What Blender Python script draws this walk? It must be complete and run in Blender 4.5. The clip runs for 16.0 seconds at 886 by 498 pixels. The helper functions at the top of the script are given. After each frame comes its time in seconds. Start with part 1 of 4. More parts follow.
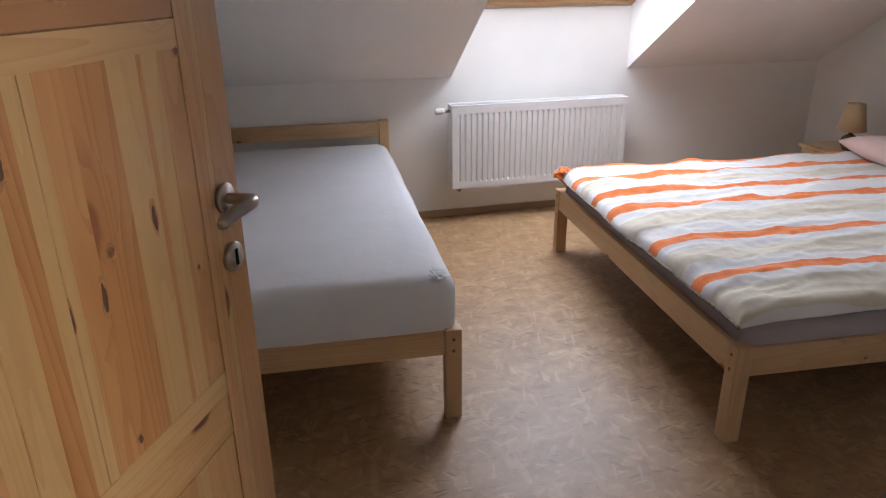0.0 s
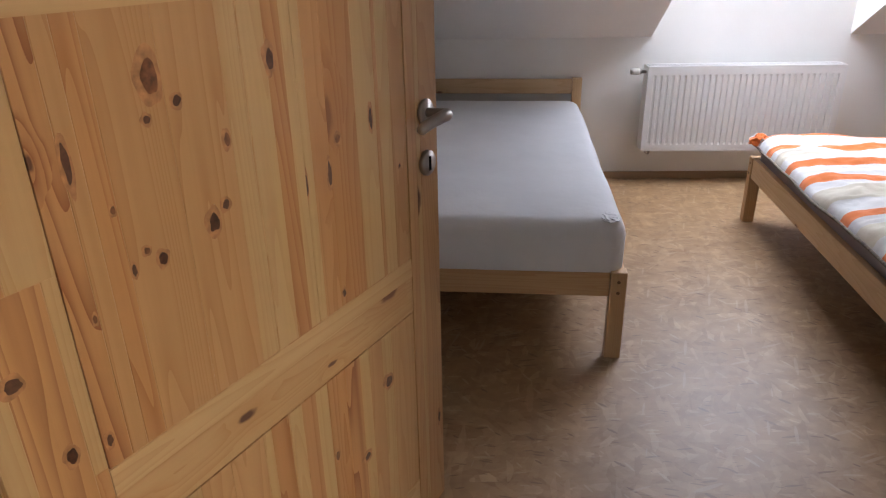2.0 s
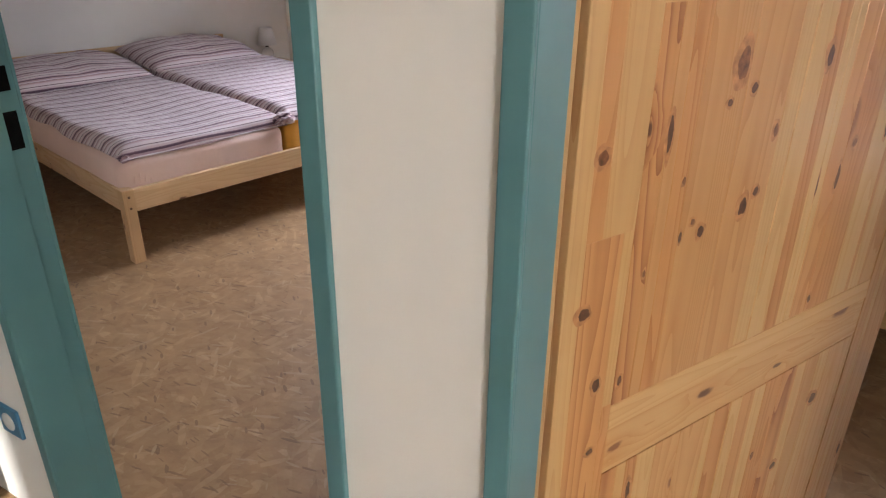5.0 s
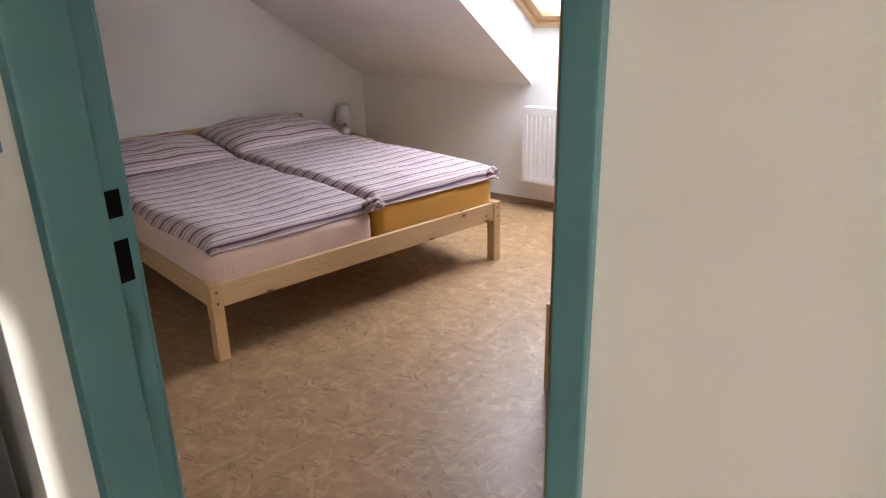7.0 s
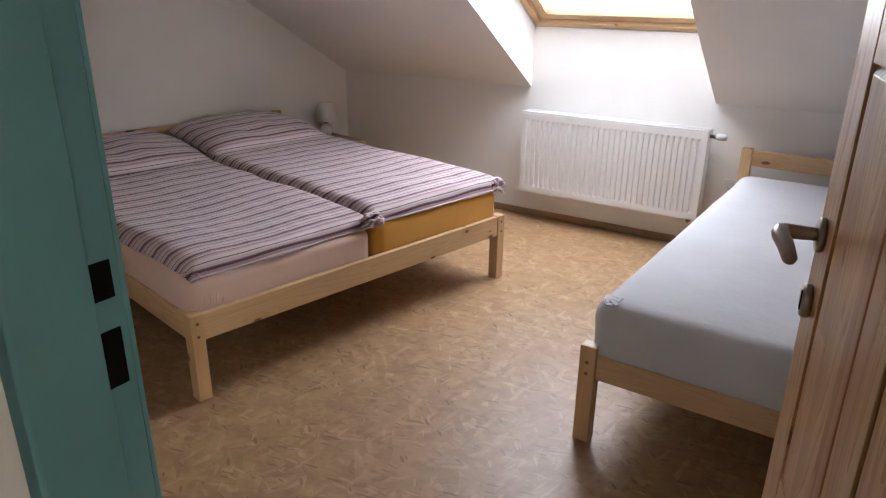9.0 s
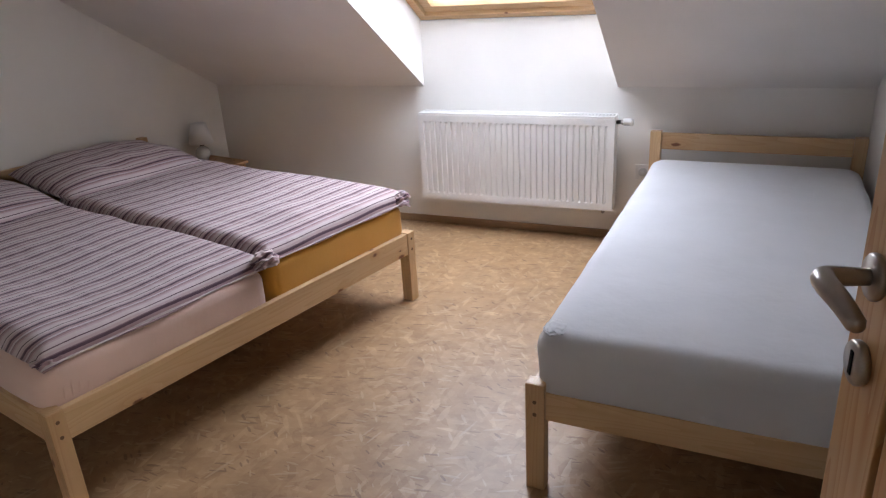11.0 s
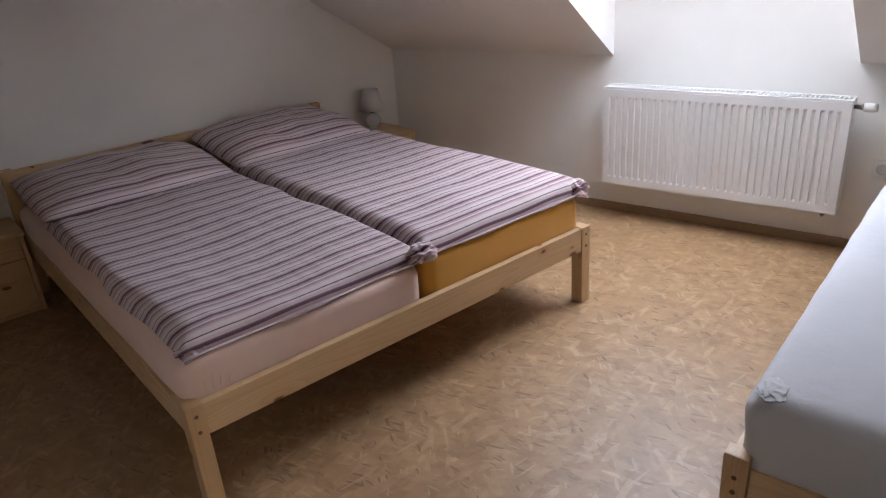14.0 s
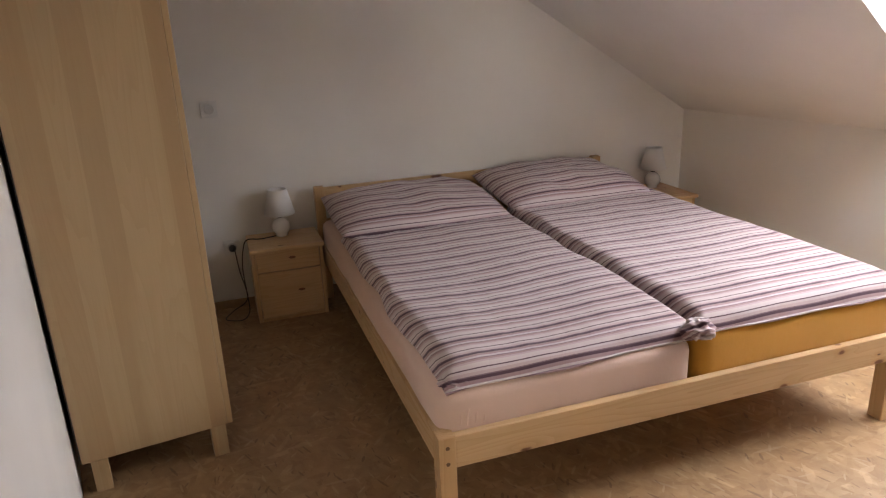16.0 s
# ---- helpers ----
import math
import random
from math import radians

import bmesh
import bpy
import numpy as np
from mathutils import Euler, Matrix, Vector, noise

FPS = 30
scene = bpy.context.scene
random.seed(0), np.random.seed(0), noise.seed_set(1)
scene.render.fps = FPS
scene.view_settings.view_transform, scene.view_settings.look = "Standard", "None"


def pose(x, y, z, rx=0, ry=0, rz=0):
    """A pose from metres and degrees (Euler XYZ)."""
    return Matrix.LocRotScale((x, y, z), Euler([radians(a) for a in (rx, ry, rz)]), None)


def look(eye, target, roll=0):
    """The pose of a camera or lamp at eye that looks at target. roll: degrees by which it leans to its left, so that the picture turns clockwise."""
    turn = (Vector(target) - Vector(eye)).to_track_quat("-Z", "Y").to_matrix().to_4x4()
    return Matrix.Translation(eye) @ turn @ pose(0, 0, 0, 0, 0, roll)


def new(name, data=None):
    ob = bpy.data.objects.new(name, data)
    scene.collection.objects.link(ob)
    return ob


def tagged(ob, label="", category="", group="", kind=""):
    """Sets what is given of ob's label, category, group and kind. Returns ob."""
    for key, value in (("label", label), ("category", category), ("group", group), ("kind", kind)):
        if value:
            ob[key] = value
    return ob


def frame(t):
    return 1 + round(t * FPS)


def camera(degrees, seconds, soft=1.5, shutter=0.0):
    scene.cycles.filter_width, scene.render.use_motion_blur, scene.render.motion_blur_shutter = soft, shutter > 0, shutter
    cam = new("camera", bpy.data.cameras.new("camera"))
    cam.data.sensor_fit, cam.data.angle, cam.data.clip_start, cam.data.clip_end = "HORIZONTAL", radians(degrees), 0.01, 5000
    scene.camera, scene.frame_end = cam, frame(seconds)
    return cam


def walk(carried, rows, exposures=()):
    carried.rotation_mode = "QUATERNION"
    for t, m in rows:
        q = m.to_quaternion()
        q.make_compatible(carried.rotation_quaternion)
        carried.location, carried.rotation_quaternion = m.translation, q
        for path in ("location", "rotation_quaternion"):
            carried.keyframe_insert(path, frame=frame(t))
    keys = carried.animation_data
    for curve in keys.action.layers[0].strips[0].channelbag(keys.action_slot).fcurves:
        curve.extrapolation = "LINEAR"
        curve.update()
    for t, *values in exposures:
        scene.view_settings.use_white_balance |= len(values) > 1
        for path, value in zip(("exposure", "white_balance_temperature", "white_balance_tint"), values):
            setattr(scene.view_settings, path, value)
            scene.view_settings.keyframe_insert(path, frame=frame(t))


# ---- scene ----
cam = camera(65.36, 16.0, 1.2)
# seconds, the eye, a point looked at, the lean in degrees
ROWS = [
    (0.0, (-0.127, -0.237, 1.377), (0.252, 1.581, 0.635), -0.6),
    (0.5, (-0.134, -0.28, 1.371), (0.189, 1.546, 0.622), -0.4),
    (1.0, (-0.114, -0.326, 1.354), (0.098, 1.511, 0.592), -0.6),
    (1.5, (-0.107, -0.377, 1.346), (-0.1, 1.463, 0.562), -1.0),
    (2.0, (-0.115, -0.442, 1.34), (-0.265, 1.379, 0.527), -1.1),
    (2.5, (-0.14, -0.484, 1.338), (-0.426, 1.305, 0.491), -0.8),
    (3.0, (-0.172, -0.52, 1.339), (-0.6, 1.227, 0.465), -0.3),
    (3.5, (-0.19, -0.55, 1.34), (-0.754, 1.154, 0.457), 0.0),
    (4.0, (-0.227, -0.569, 1.343), (-0.935, 1.079, 0.459), 0.4),
    (4.5, (-0.289, -0.584, 1.345), (-1.139, 1.003, 0.475), 0.4),
    (5.0, (-0.401, -0.601, 1.355), (-1.321, 0.959, 0.506), 0.5),
    (7.5, (-0.798, -0.422, 1.397), (-1.934, 1.091, 0.749), -1.3),
    (8.0, (-0.889, -0.373, 1.401), (-2.075, 1.108, 0.768), -0.6),
    (8.5, (-0.991, -0.347, 1.405), (-2.079, 1.188, 0.727), 0.5),
    (11.0, (-1.268, -0.003, 1.393), (-2.004, 1.71, 0.67), -3.3),
    (11.5, (-1.294, 0.072, 1.393), (-1.969, 1.804, 0.655), -3.3),
    (12.0, (-1.335, 0.138, 1.389), (-1.954, 1.885, 0.638), -3.0),
    (12.5, (-1.372, 0.185, 1.389), (-2.015, 1.909, 0.607), -2.5),
    (13.0, (-1.397, 0.251, 1.381), (-2.183, 1.893, 0.554), -3.5),
    (13.5, (-1.427, 0.288, 1.388), (-2.383, 1.83, 0.546), -4.0),
    (14.0, (-1.449, 0.295, 1.393), (-2.58, 1.74, 0.598), -4.4),
    (14.5, (-1.47, 0.291, 1.396), (-2.747, 1.644, 0.663), -4.0),
    (15.0, (-1.501, 0.278, 1.388), (-2.913, 1.518, 0.705), -3.1),
    (15.5, (-1.51, 0.268, 1.405), (-3.041, 1.374, 0.748), -3.0),
    (16.0, (-1.539, 0.258, 1.405), (-3.171, 1.229, 0.778), -2.5),
]
# the clip's camera adjusts its exposure on the way
EXPOSURES = [(0, -0.45, 6250, 10), (1.5, -0.43, 6250, 10), (2.5, -0.36, 6050, 10), (3.5, 0.0, 5850, 10), (5, 0.2, 6100, 10), (7.5, -0.08, 6400, 10), (8.5, -0.25, 6450, 10),
             (11, -0.38, 6200, 10), (12.5, -0.57, 6050, 10), (13.5, -0.68, 6050, 10), (14.5, -0.36, 6400, 10), (15, -0.25, 6500, 10), (15.5, -0.06, 6800, 10), (16, 0.1, 7000, 10)]
walk(cam, [(t, look(eye, aim, lean)) for t, eye, aim, lean in ROWS], EXPOSURES)

# ---- light ----
world = bpy.data.worlds.new("sky")
scene.world = world
world.use_nodes = True
wn = world.node_tree
sky = wn.nodes.new("ShaderNodeTexSky")
sky.sky_type, sky.sun_disc = "NISHITA", False
sky.sun_elevation, sky.sun_rotation = radians(28), radians(150)
wn.links.new(sky.outputs[0], wn.nodes["Background"].inputs[0])
wn.nodes["Background"].inputs[1].default_value = 0.15
scene.view_settings.exposure = 0.0

SUN_TO = Vector((-0.50, 0.88, -0.50)).normalized()
sun = new("sun", bpy.data.lights.new("sun", "SUN"))
sun.data.energy, sun.data.angle, sun.data.color = 5.0, radians(1.5), (1.0, 0.95, 0.86)
sun.matrix_world = SUN_TO.to_track_quat("-Z", "Y").to_matrix().to_4x4()


def window_light(name, m, w, h, watts, colour):
    ob = new(name, bpy.data.lights.new(name, "AREA"))
    ob.data.shape, ob.data.size, ob.data.size_y = "RECTANGLE", w, h
    ob.data.energy, ob.data.color = watts, colour
    ob.matrix_world = m
    return ob


DAY = {"far": 50.0, "near": 45.0, "corridor": 62.0}


# ---- plan, in metres ----
SLOPE = radians(32.8)            # pitch of the roof
KNEE_Z = 0.83                    # top of the low wall under the roof
FLAT_Z = 2.48                    # flat ceiling
GABLE_TURN = 13.0                # the outer wall of the far room is askew
BACK_Y = -2.6                    # far side of the corridor


def knee_y(x, room):
    """Inner face of the low wall behind the radiators."""
    if room == 2:
        return 3.728 - math.tan(radians(0.84)) * (x + 2.914)
    return 3.672 + math.tan(radians(2.26)) * (x - 0.712)


def part_x(y, side):
    """Faces of the thin wall between the rooms: side 2 or 1."""
    x = -0.755 + (y - 0.12) * (0.095 / 3.53)
    return x if side == 2 else x + 0.065


def gable_x(y):
    return -4.446 - (3.741 - y) * math.tan(radians(GABLE_TURN))


GABLE1_X = 3.21


# ---- materials ----
def material(name):
    m = bpy.data.materials.new(name)
    m.use_nodes = True
    nt = m.node_tree
    return m, nt, nt.nodes["Principled BSDF"]


def node(nt, kind, **values):
    n = nt.nodes.new(kind)
    for key, value in values.items():
        n.inputs[key.replace("_", " ")].default_value = value
    return n


def ramp(nt, fac, stops):
    r = nt.nodes.new("ShaderNodeValToRGB")
    while len(r.color_ramp.elements) < len(stops):
        r.color_ramp.elements.new(0.5)
    for e, (p, c) in zip(r.color_ramp.elements, stops):
        e.position, e.color = p, (*c, 1)
    nt.links.new(fac, r.inputs[0])
    return r.outputs[0]


def mix(nt, fac, a, b, mode="MIX"):
    n = nt.nodes.new("ShaderNodeMix")
    n.data_type, n.blend_type = "RGBA", mode
    for socket, value in ((n.inputs[0], fac), (n.inputs[6], a), (n.inputs[7], b)):
        if isinstance(value, (int, float)):
            socket.default_value = value
        elif isinstance(value, tuple):
            socket.default_value = (*value, 1)
        else:
            nt.links.new(value, socket)
    return n.outputs[2]


def calc(nt, op, a, b=0.0, c=0.0):
    n = nt.nodes.new("ShaderNodeMath")
    n.operation = op
    for socket, value in zip(n.inputs, (a, b, c)):
        if isinstance(value, (int, float)):
            socket.default_value = value
        else:
            nt.links.new(value, socket)
    return n.outputs[0]


def place(nt, scale=(1, 1, 1), turn=(0, 0, 0), kind="Object", shift=None):
    tc = nt.nodes.new("ShaderNodeTexCoord")
    mp = nt.nodes.new("ShaderNodeMapping")
    mp.vector_type = "TEXTURE"
    mp.inputs["Scale"].default_value = [1.0 / a for a in scale]
    mp.inputs["Rotation"].default_value = [radians(a) for a in turn]
    nt.links.new(tc.outputs[kind], mp.inputs[0])
    if shift is not None:
        nt.links.new(shift, mp.inputs["Location"])
    return mp.outputs[0]


def bump(nt, bsdf, height, strength, distance):
    b = node(nt, "ShaderNodeBump", Strength=strength, Distance=distance)
    nt.links.new(height, b.inputs["Height"])
    nt.links.new(b.outputs[0], bsdf.inputs["Normal"])


def noise_tex(nt, vec, scale, detail=3.0, rough=0.5, out=0):
    n = node(nt, "ShaderNodeTexNoise", Scale=scale, Detail=detail, Roughness=rough)
    nt.links.new(vec, n.inputs["Vector"])
    return n.outputs[out]


def plaster(name, colour, dirt=0.06):
    m, nt, b = material(name)
    v = place(nt)
    large = noise_tex(nt, v, 1.7, 4)
    fine = noise_tex(nt, v, 140, 4, 0.6)
    dark = tuple(c * (1 - dirt * 2.2) for c in colour)
    nt.links.new(ramp(nt, large, [(0.3, dark), (0.7, colour)]), b.inputs["Base Color"])
    b.inputs["Roughness"].default_value = 0.88
    mid = noise_tex(nt, v, 26, 3)
    bump(nt, b, calc(nt, "MULTIPLY_ADD", mid, 0.6, fine), 0.25, 0.002)
    return m


def plain(name, colour, rough=0.5, metal=0.0, spread=0.1, scale=14.0, relief=0.05):
    m, nt, b = material(name)
    v = place(nt)
    n = noise_tex(nt, v, scale, 4)
    nt.links.new(ramp(nt, n, [(0.3, tuple(c * (1 - spread) for c in colour)), (0.7, tuple(min(1, c * (1 + spread)) for c in colour))]), b.inputs["Base Color"])
    b.inputs["Roughness"].default_value, b.inputs["Metallic"].default_value = rough, metal
    if relief:
        bump(nt, b, noise_tex(nt, v, scale * 9, 3), relief, 0.002)
    return m


def pine(name, axis, pale=(0.62, 0.43, 0.235), deep=(0.43, 0.235, 0.10), strip=0.0, strip_axis=0, knots=0.5, rough=0.42, strength=0.55, spread=0.45, joint=0.62):
    """Lacquered pine: grain along axis; strip: width of the glued staves."""
    m, nt, b = material(name)
    info = nt.nodes.new("ShaderNodeObjectInfo")
    tc = nt.nodes.new("ShaderNodeTexCoord")
    sep = nt.nodes.new("ShaderNodeSeparateXYZ")
    nt.links.new(tc.outputs["Object"], sep.inputs[0])
    shift = calc(nt, "MULTIPLY", info.outputs["Random"], 37.0)
    tone = info.outputs["Random"]
    axes = [sep.outputs[0], sep.outputs[1], sep.outputs[2]]
    if strip:
        wob = calc(nt, "MULTIPLY_ADD", axes[strip_axis], 1.0 / strip, calc(nt, "MULTIPLY", info.outputs["Random"], 7.3))
        cell = calc(nt, "FLOOR", wob)
        # a stave is made of lengths joined end to end
        length = calc(nt, "FLOOR", calc(nt, "ADD", calc(nt, "MULTIPLY", axes[axis], joint), calc(nt, "MULTIPLY", cell, 0.37 if joint else 0.0)))
        wnz = nt.nodes.new("ShaderNodeTexWhiteNoise")
        wnz.noise_dimensions = "2D"
        cv = nt.nodes.new("ShaderNodeCombineXYZ")
        nt.links.new(cell, cv.inputs[0])
        nt.links.new(length, cv.inputs[1])
        nt.links.new(cv.outputs[0], wnz.inputs[0])
        tone = wnz.outputs[0]
        shift = calc(nt, "MULTIPLY_ADD", tone, 23.0, shift)
    # knots: sparse cells, long along the grain
    cross = [i for i in range(3) if i != axis]
    kv = nt.nodes.new("ShaderNodeCombineXYZ")
    nt.links.new(calc(nt, "MULTIPLY_ADD", axes[axis], 5.2, shift), kv.inputs[0])
    nt.links.new(calc(nt, "MULTIPLY", calc(nt, "ADD", axes[cross[0]], axes[cross[1]]), 11.5), kv.inputs[1])
    vor = node(nt, "ShaderNodeTexVoronoi", Scale=1.0)
    vor.voronoi_dimensions = "2D"
    knot_at = mix(nt, 0.11, kv.outputs[0], noise_tex(nt, kv.outputs[0], 3.1, 3, out=1), "LINEAR_LIGHT")
    nt.links.new(knot_at, vor.inputs["Vector"])
    pick = nt.nodes.new("ShaderNodeSeparateColor")
    nt.links.new(vor.outputs["Color"], pick.inputs[0])
    has = calc(nt, "LESS_THAN", pick.outputs[0], knots)
    size = calc(nt, "MULTIPLY_ADD", calc(nt, "POWER", pick.outputs[1], 1.6), 0.15, 0.045)
    near = calc(nt, "MULTIPLY", has, calc(nt, "SUBTRACT", 1.0, calc(nt, "MINIMUM", calc(nt, "DIVIDE", vor.outputs["Distance"], size), 1.0)))
    halo = calc(nt, "MULTIPLY", has, calc(nt, "SUBTRACT", 1.0, calc(nt, "MINIMUM", calc(nt, "DIVIDE", vor.outputs["Distance"], calc(nt, "MULTIPLY", size, 4.0)), 1.0)))
    # grain: growth rings cut lengthwise
    gv = nt.nodes.new("ShaderNodeCombineXYZ")
    nt.links.new(calc(nt, "MULTIPLY", axes[axis], 0.85), gv.inputs[0])
    nt.links.new(calc(nt, "MULTIPLY", axes[cross[0]], 15.0), gv.inputs[1])
    nt.links.new(calc(nt, "MULTIPLY_ADD", axes[cross[1]], 15.0, shift), gv.inputs[2])
    broad = noise_tex(nt, gv.outputs[0], 0.55, 2, 0.45)
    field = calc(nt, "ADD", calc(nt, "MULTIPLY", broad, 21.0), calc(nt, "MULTIPLY", halo, 1.6))
    ring = calc(nt, "FRACT", field)
    late = calc(nt, "POWER", ring, 2.6)
    fv = nt.nodes.new("ShaderNodeCombineXYZ")
    nt.links.new(calc(nt, "MULTIPLY", axes[axis], 5.0), fv.inputs[0])
    nt.links.new(calc(nt, "MULTIPLY", axes[cross[0]], 190.0), fv.inputs[1])
    nt.links.new(calc(nt, "MULTIPLY", axes[cross[1]], 190.0), fv.inputs[2])
    fibre = noise_tex(nt, fv.outputs[0], 1.0, 3)
    base = mix(nt, calc(nt, "MULTIPLY", tone, spread), pale, deep)
    col = mix(nt, calc(nt, "MULTIPLY", late, calc(nt, "MULTIPLY_ADD", tone, strength * 0.7, strength * 0.6)), base, deep)
    heart = calc(nt, "MINIMUM", calc(nt, "MAXIMUM", calc(nt, "MULTIPLY", calc(nt, "SUBTRACT", noise_tex(nt, gv.outputs[0], 0.32, 2, 0.4), 0.53), 9.0), 0.0), 1.0)
    col = mix(nt, calc(nt, "MULTIPLY", heart, spread * 0.75), col, tuple(d * 0.92 for d in deep))
    col = mix(nt, calc(nt, "MULTIPLY", fibre, 0.28), col, tuple(d * 0.8 for d in deep))
    col = mix(nt, calc(nt, "MULTIPLY", halo, 0.35), col, (deep[0] * 0.9, deep[1] * 0.75, deep[2] * 0.6))
    col = mix(nt, calc(nt, "MINIMUM", calc(nt, "MULTIPLY", near, 2.2), 1.0), col, mix(nt, pick.outputs[2], (0.10, 0.035, 0.016), (0.24, 0.09, 0.03)))
    nt.links.new(col, b.inputs["Base Color"])
    nt.links.new(calc(nt, "MULTIPLY_ADD", late, 0.12, rough - 0.06), b.inputs["Roughness"])
    bump(nt, b, calc(nt, "ADD", calc(nt, "MULTIPLY", fibre, 0.5), calc(nt, "MULTIPLY", late, 0.5)), 0.12, 0.0015)
    return m


def flake_board(name):
    """Lacquered strand board: long flakes lying in several directions."""
    m, nt, b = material(name)
    base = place(nt)
    colour, height = None, None
    stops = [(0.0, (0.27, 0.152, 0.070)), (0.18, (0.335, 0.20, 0.098)), (0.5, (0.37, 0.23, 0.116)), (0.84, (0.41, 0.265, 0.14)), (1.0, (0.53, 0.365, 0.21))]
    for i, (turn, sx, sy) in enumerate(((6, 11, 38), (22, 12, 52), (-24, 11, 44), (50, 14, 54), (-48, 13, 48), (84, 16, 54))):
        v = place(nt, (sx, sy, 1), (0, 0, turn))
        warp = mix(nt, 0.2, v, noise_tex(nt, v, 1.7, 3, out=1), "LINEAR_LIGHT")
        vor = node(nt, "ShaderNodeTexVoronoi", Scale=1.0)
        vor.voronoi_dimensions = "2D"
        nt.links.new(warp, vor.inputs["Vector"])
        s = nt.nodes.new("ShaderNodeSeparateColor")
        nt.links.new(vor.outputs["Color"], s.inputs[0])
        c = ramp(nt, s.outputs[0], stops)
        fibre = noise_tex(nt, place(nt, (sx * 1.2, sy * 7, 1), (0, 0, turn)), 1.0, 2)
        c = mix(nt, calc(nt, "MULTIPLY", fibre, 0.3), c, (0.32, 0.195, 0.105))
        top = calc(nt, "GREATER_THAN", s.outputs[1], 0.62)
        if colour is None:
            colour, height = c, s.outputs[2]
        else:
            colour = mix(nt, calc(nt, "MULTIPLY", top, 0.62), colour, c)
            height = calc(nt, "MAXIMUM", calc(nt, "MULTIPLY", height, 0.7), calc(nt, "MULTIPLY", top, s.outputs[2]))
    cloud = noise_tex(nt, base, 1.3, 4)
    # sparse dark slivers and pale scuffs
    for turn, share, tone, sx, sy, keep in ((12, 0.13, (0.14, 0.075, 0.04), 9, 60, 0.30), (-38, 0.12, (0.13, 0.07, 0.04), 12, 44, 0.26), (75, 0.10, (0.47, 0.34, 0.22), 5, 50, 0.3), (24, 0.16, (0.46, 0.33, 0.21), 6, 44, 0.3), (-8, 0.11, (0.17, 0.095, 0.05), 14, 90, 0.3), (-55, 0.10, (0.50, 0.37, 0.235), 12, 60, 0.32), (2, 0.13, (0.49, 0.36, 0.22), 10, 60, 0.3)):
        v = place(nt, (sx, sy, 1), (0, 0, turn))
        dv = node(nt, "ShaderNodeTexVoronoi", Scale=1.0)
        dv.voronoi_dimensions = "2D"
        nt.links.new(mix(nt, 0.1, v, noise_tex(nt, v, 1.1, 3, out=1), "LINEAR_LIGHT"), dv.inputs["Vector"])
        ds = nt.nodes.new("ShaderNodeSeparateColor")
        nt.links.new(dv.outputs["Color"], ds.inputs[0])
        mark = calc(nt, "MULTIPLY", calc(nt, "LESS_THAN", ds.outputs[0], share), calc(nt, "LESS_THAN", dv.outputs["Distance"], calc(nt, "MULTIPLY", ds.outputs[1], keep)))
        colour = mix(nt, calc(nt, "MULTIPLY", mark, 0.6), colour, tone)
    colour = mix(nt, calc(nt, "MULTIPLY", cloud, 0.3), colour, (0.35, 0.215, 0.118))
    patch = noise_tex(nt, place(nt, (8, 16, 1), (0, 0, 12)), 1.0, 4, 0.6)
    colour = mix(nt, 1.0, colour, ramp(nt, patch, [(0.32, (0.84, 0.81, 0.77)), (0.5, (0.97, 0.955, 0.91)), (0.68, (1.07, 1.06, 1.0))]), "MULTIPLY")
    nt.links.new(colour, b.inputs["Base Color"])
    nt.links.new(calc(nt, "MULTIPLY_ADD", noise_tex(nt, base, 30, 4), 0.22, 0.34), b.inputs["Roughness"])
    bump(nt, b, calc(nt, "ADD", calc(nt, "MULTIPLY", height, 0.6), calc(nt, "MULTIPLY", noise_tex(nt, base, 45, 3), 0.9)), 0.12, 0.002)
    return m


def cloth(name, colour, weave=520.0, crease=0.5, rough=0.92):
    m, nt, b = material(name)
    v = place(nt)
    n = noise_tex(nt, v, 5, 4)
    nt.links.new(ramp(nt, n, [(0.3, tuple(c * 0.93 for c in colour)), (0.7, colour)]), b.inputs["Base Color"])
    b.inputs["Roughness"].default_value = rough
    b.inputs["Sheen Weight"].default_value = 0.25
    fold = noise_tex(nt, v, 11, 4, 0.6)
    bump(nt, b, calc(nt, "MULTIPLY_ADD", noise_tex(nt, v, weave, 1), 0.04, fold), crease, 0.006)
    return m


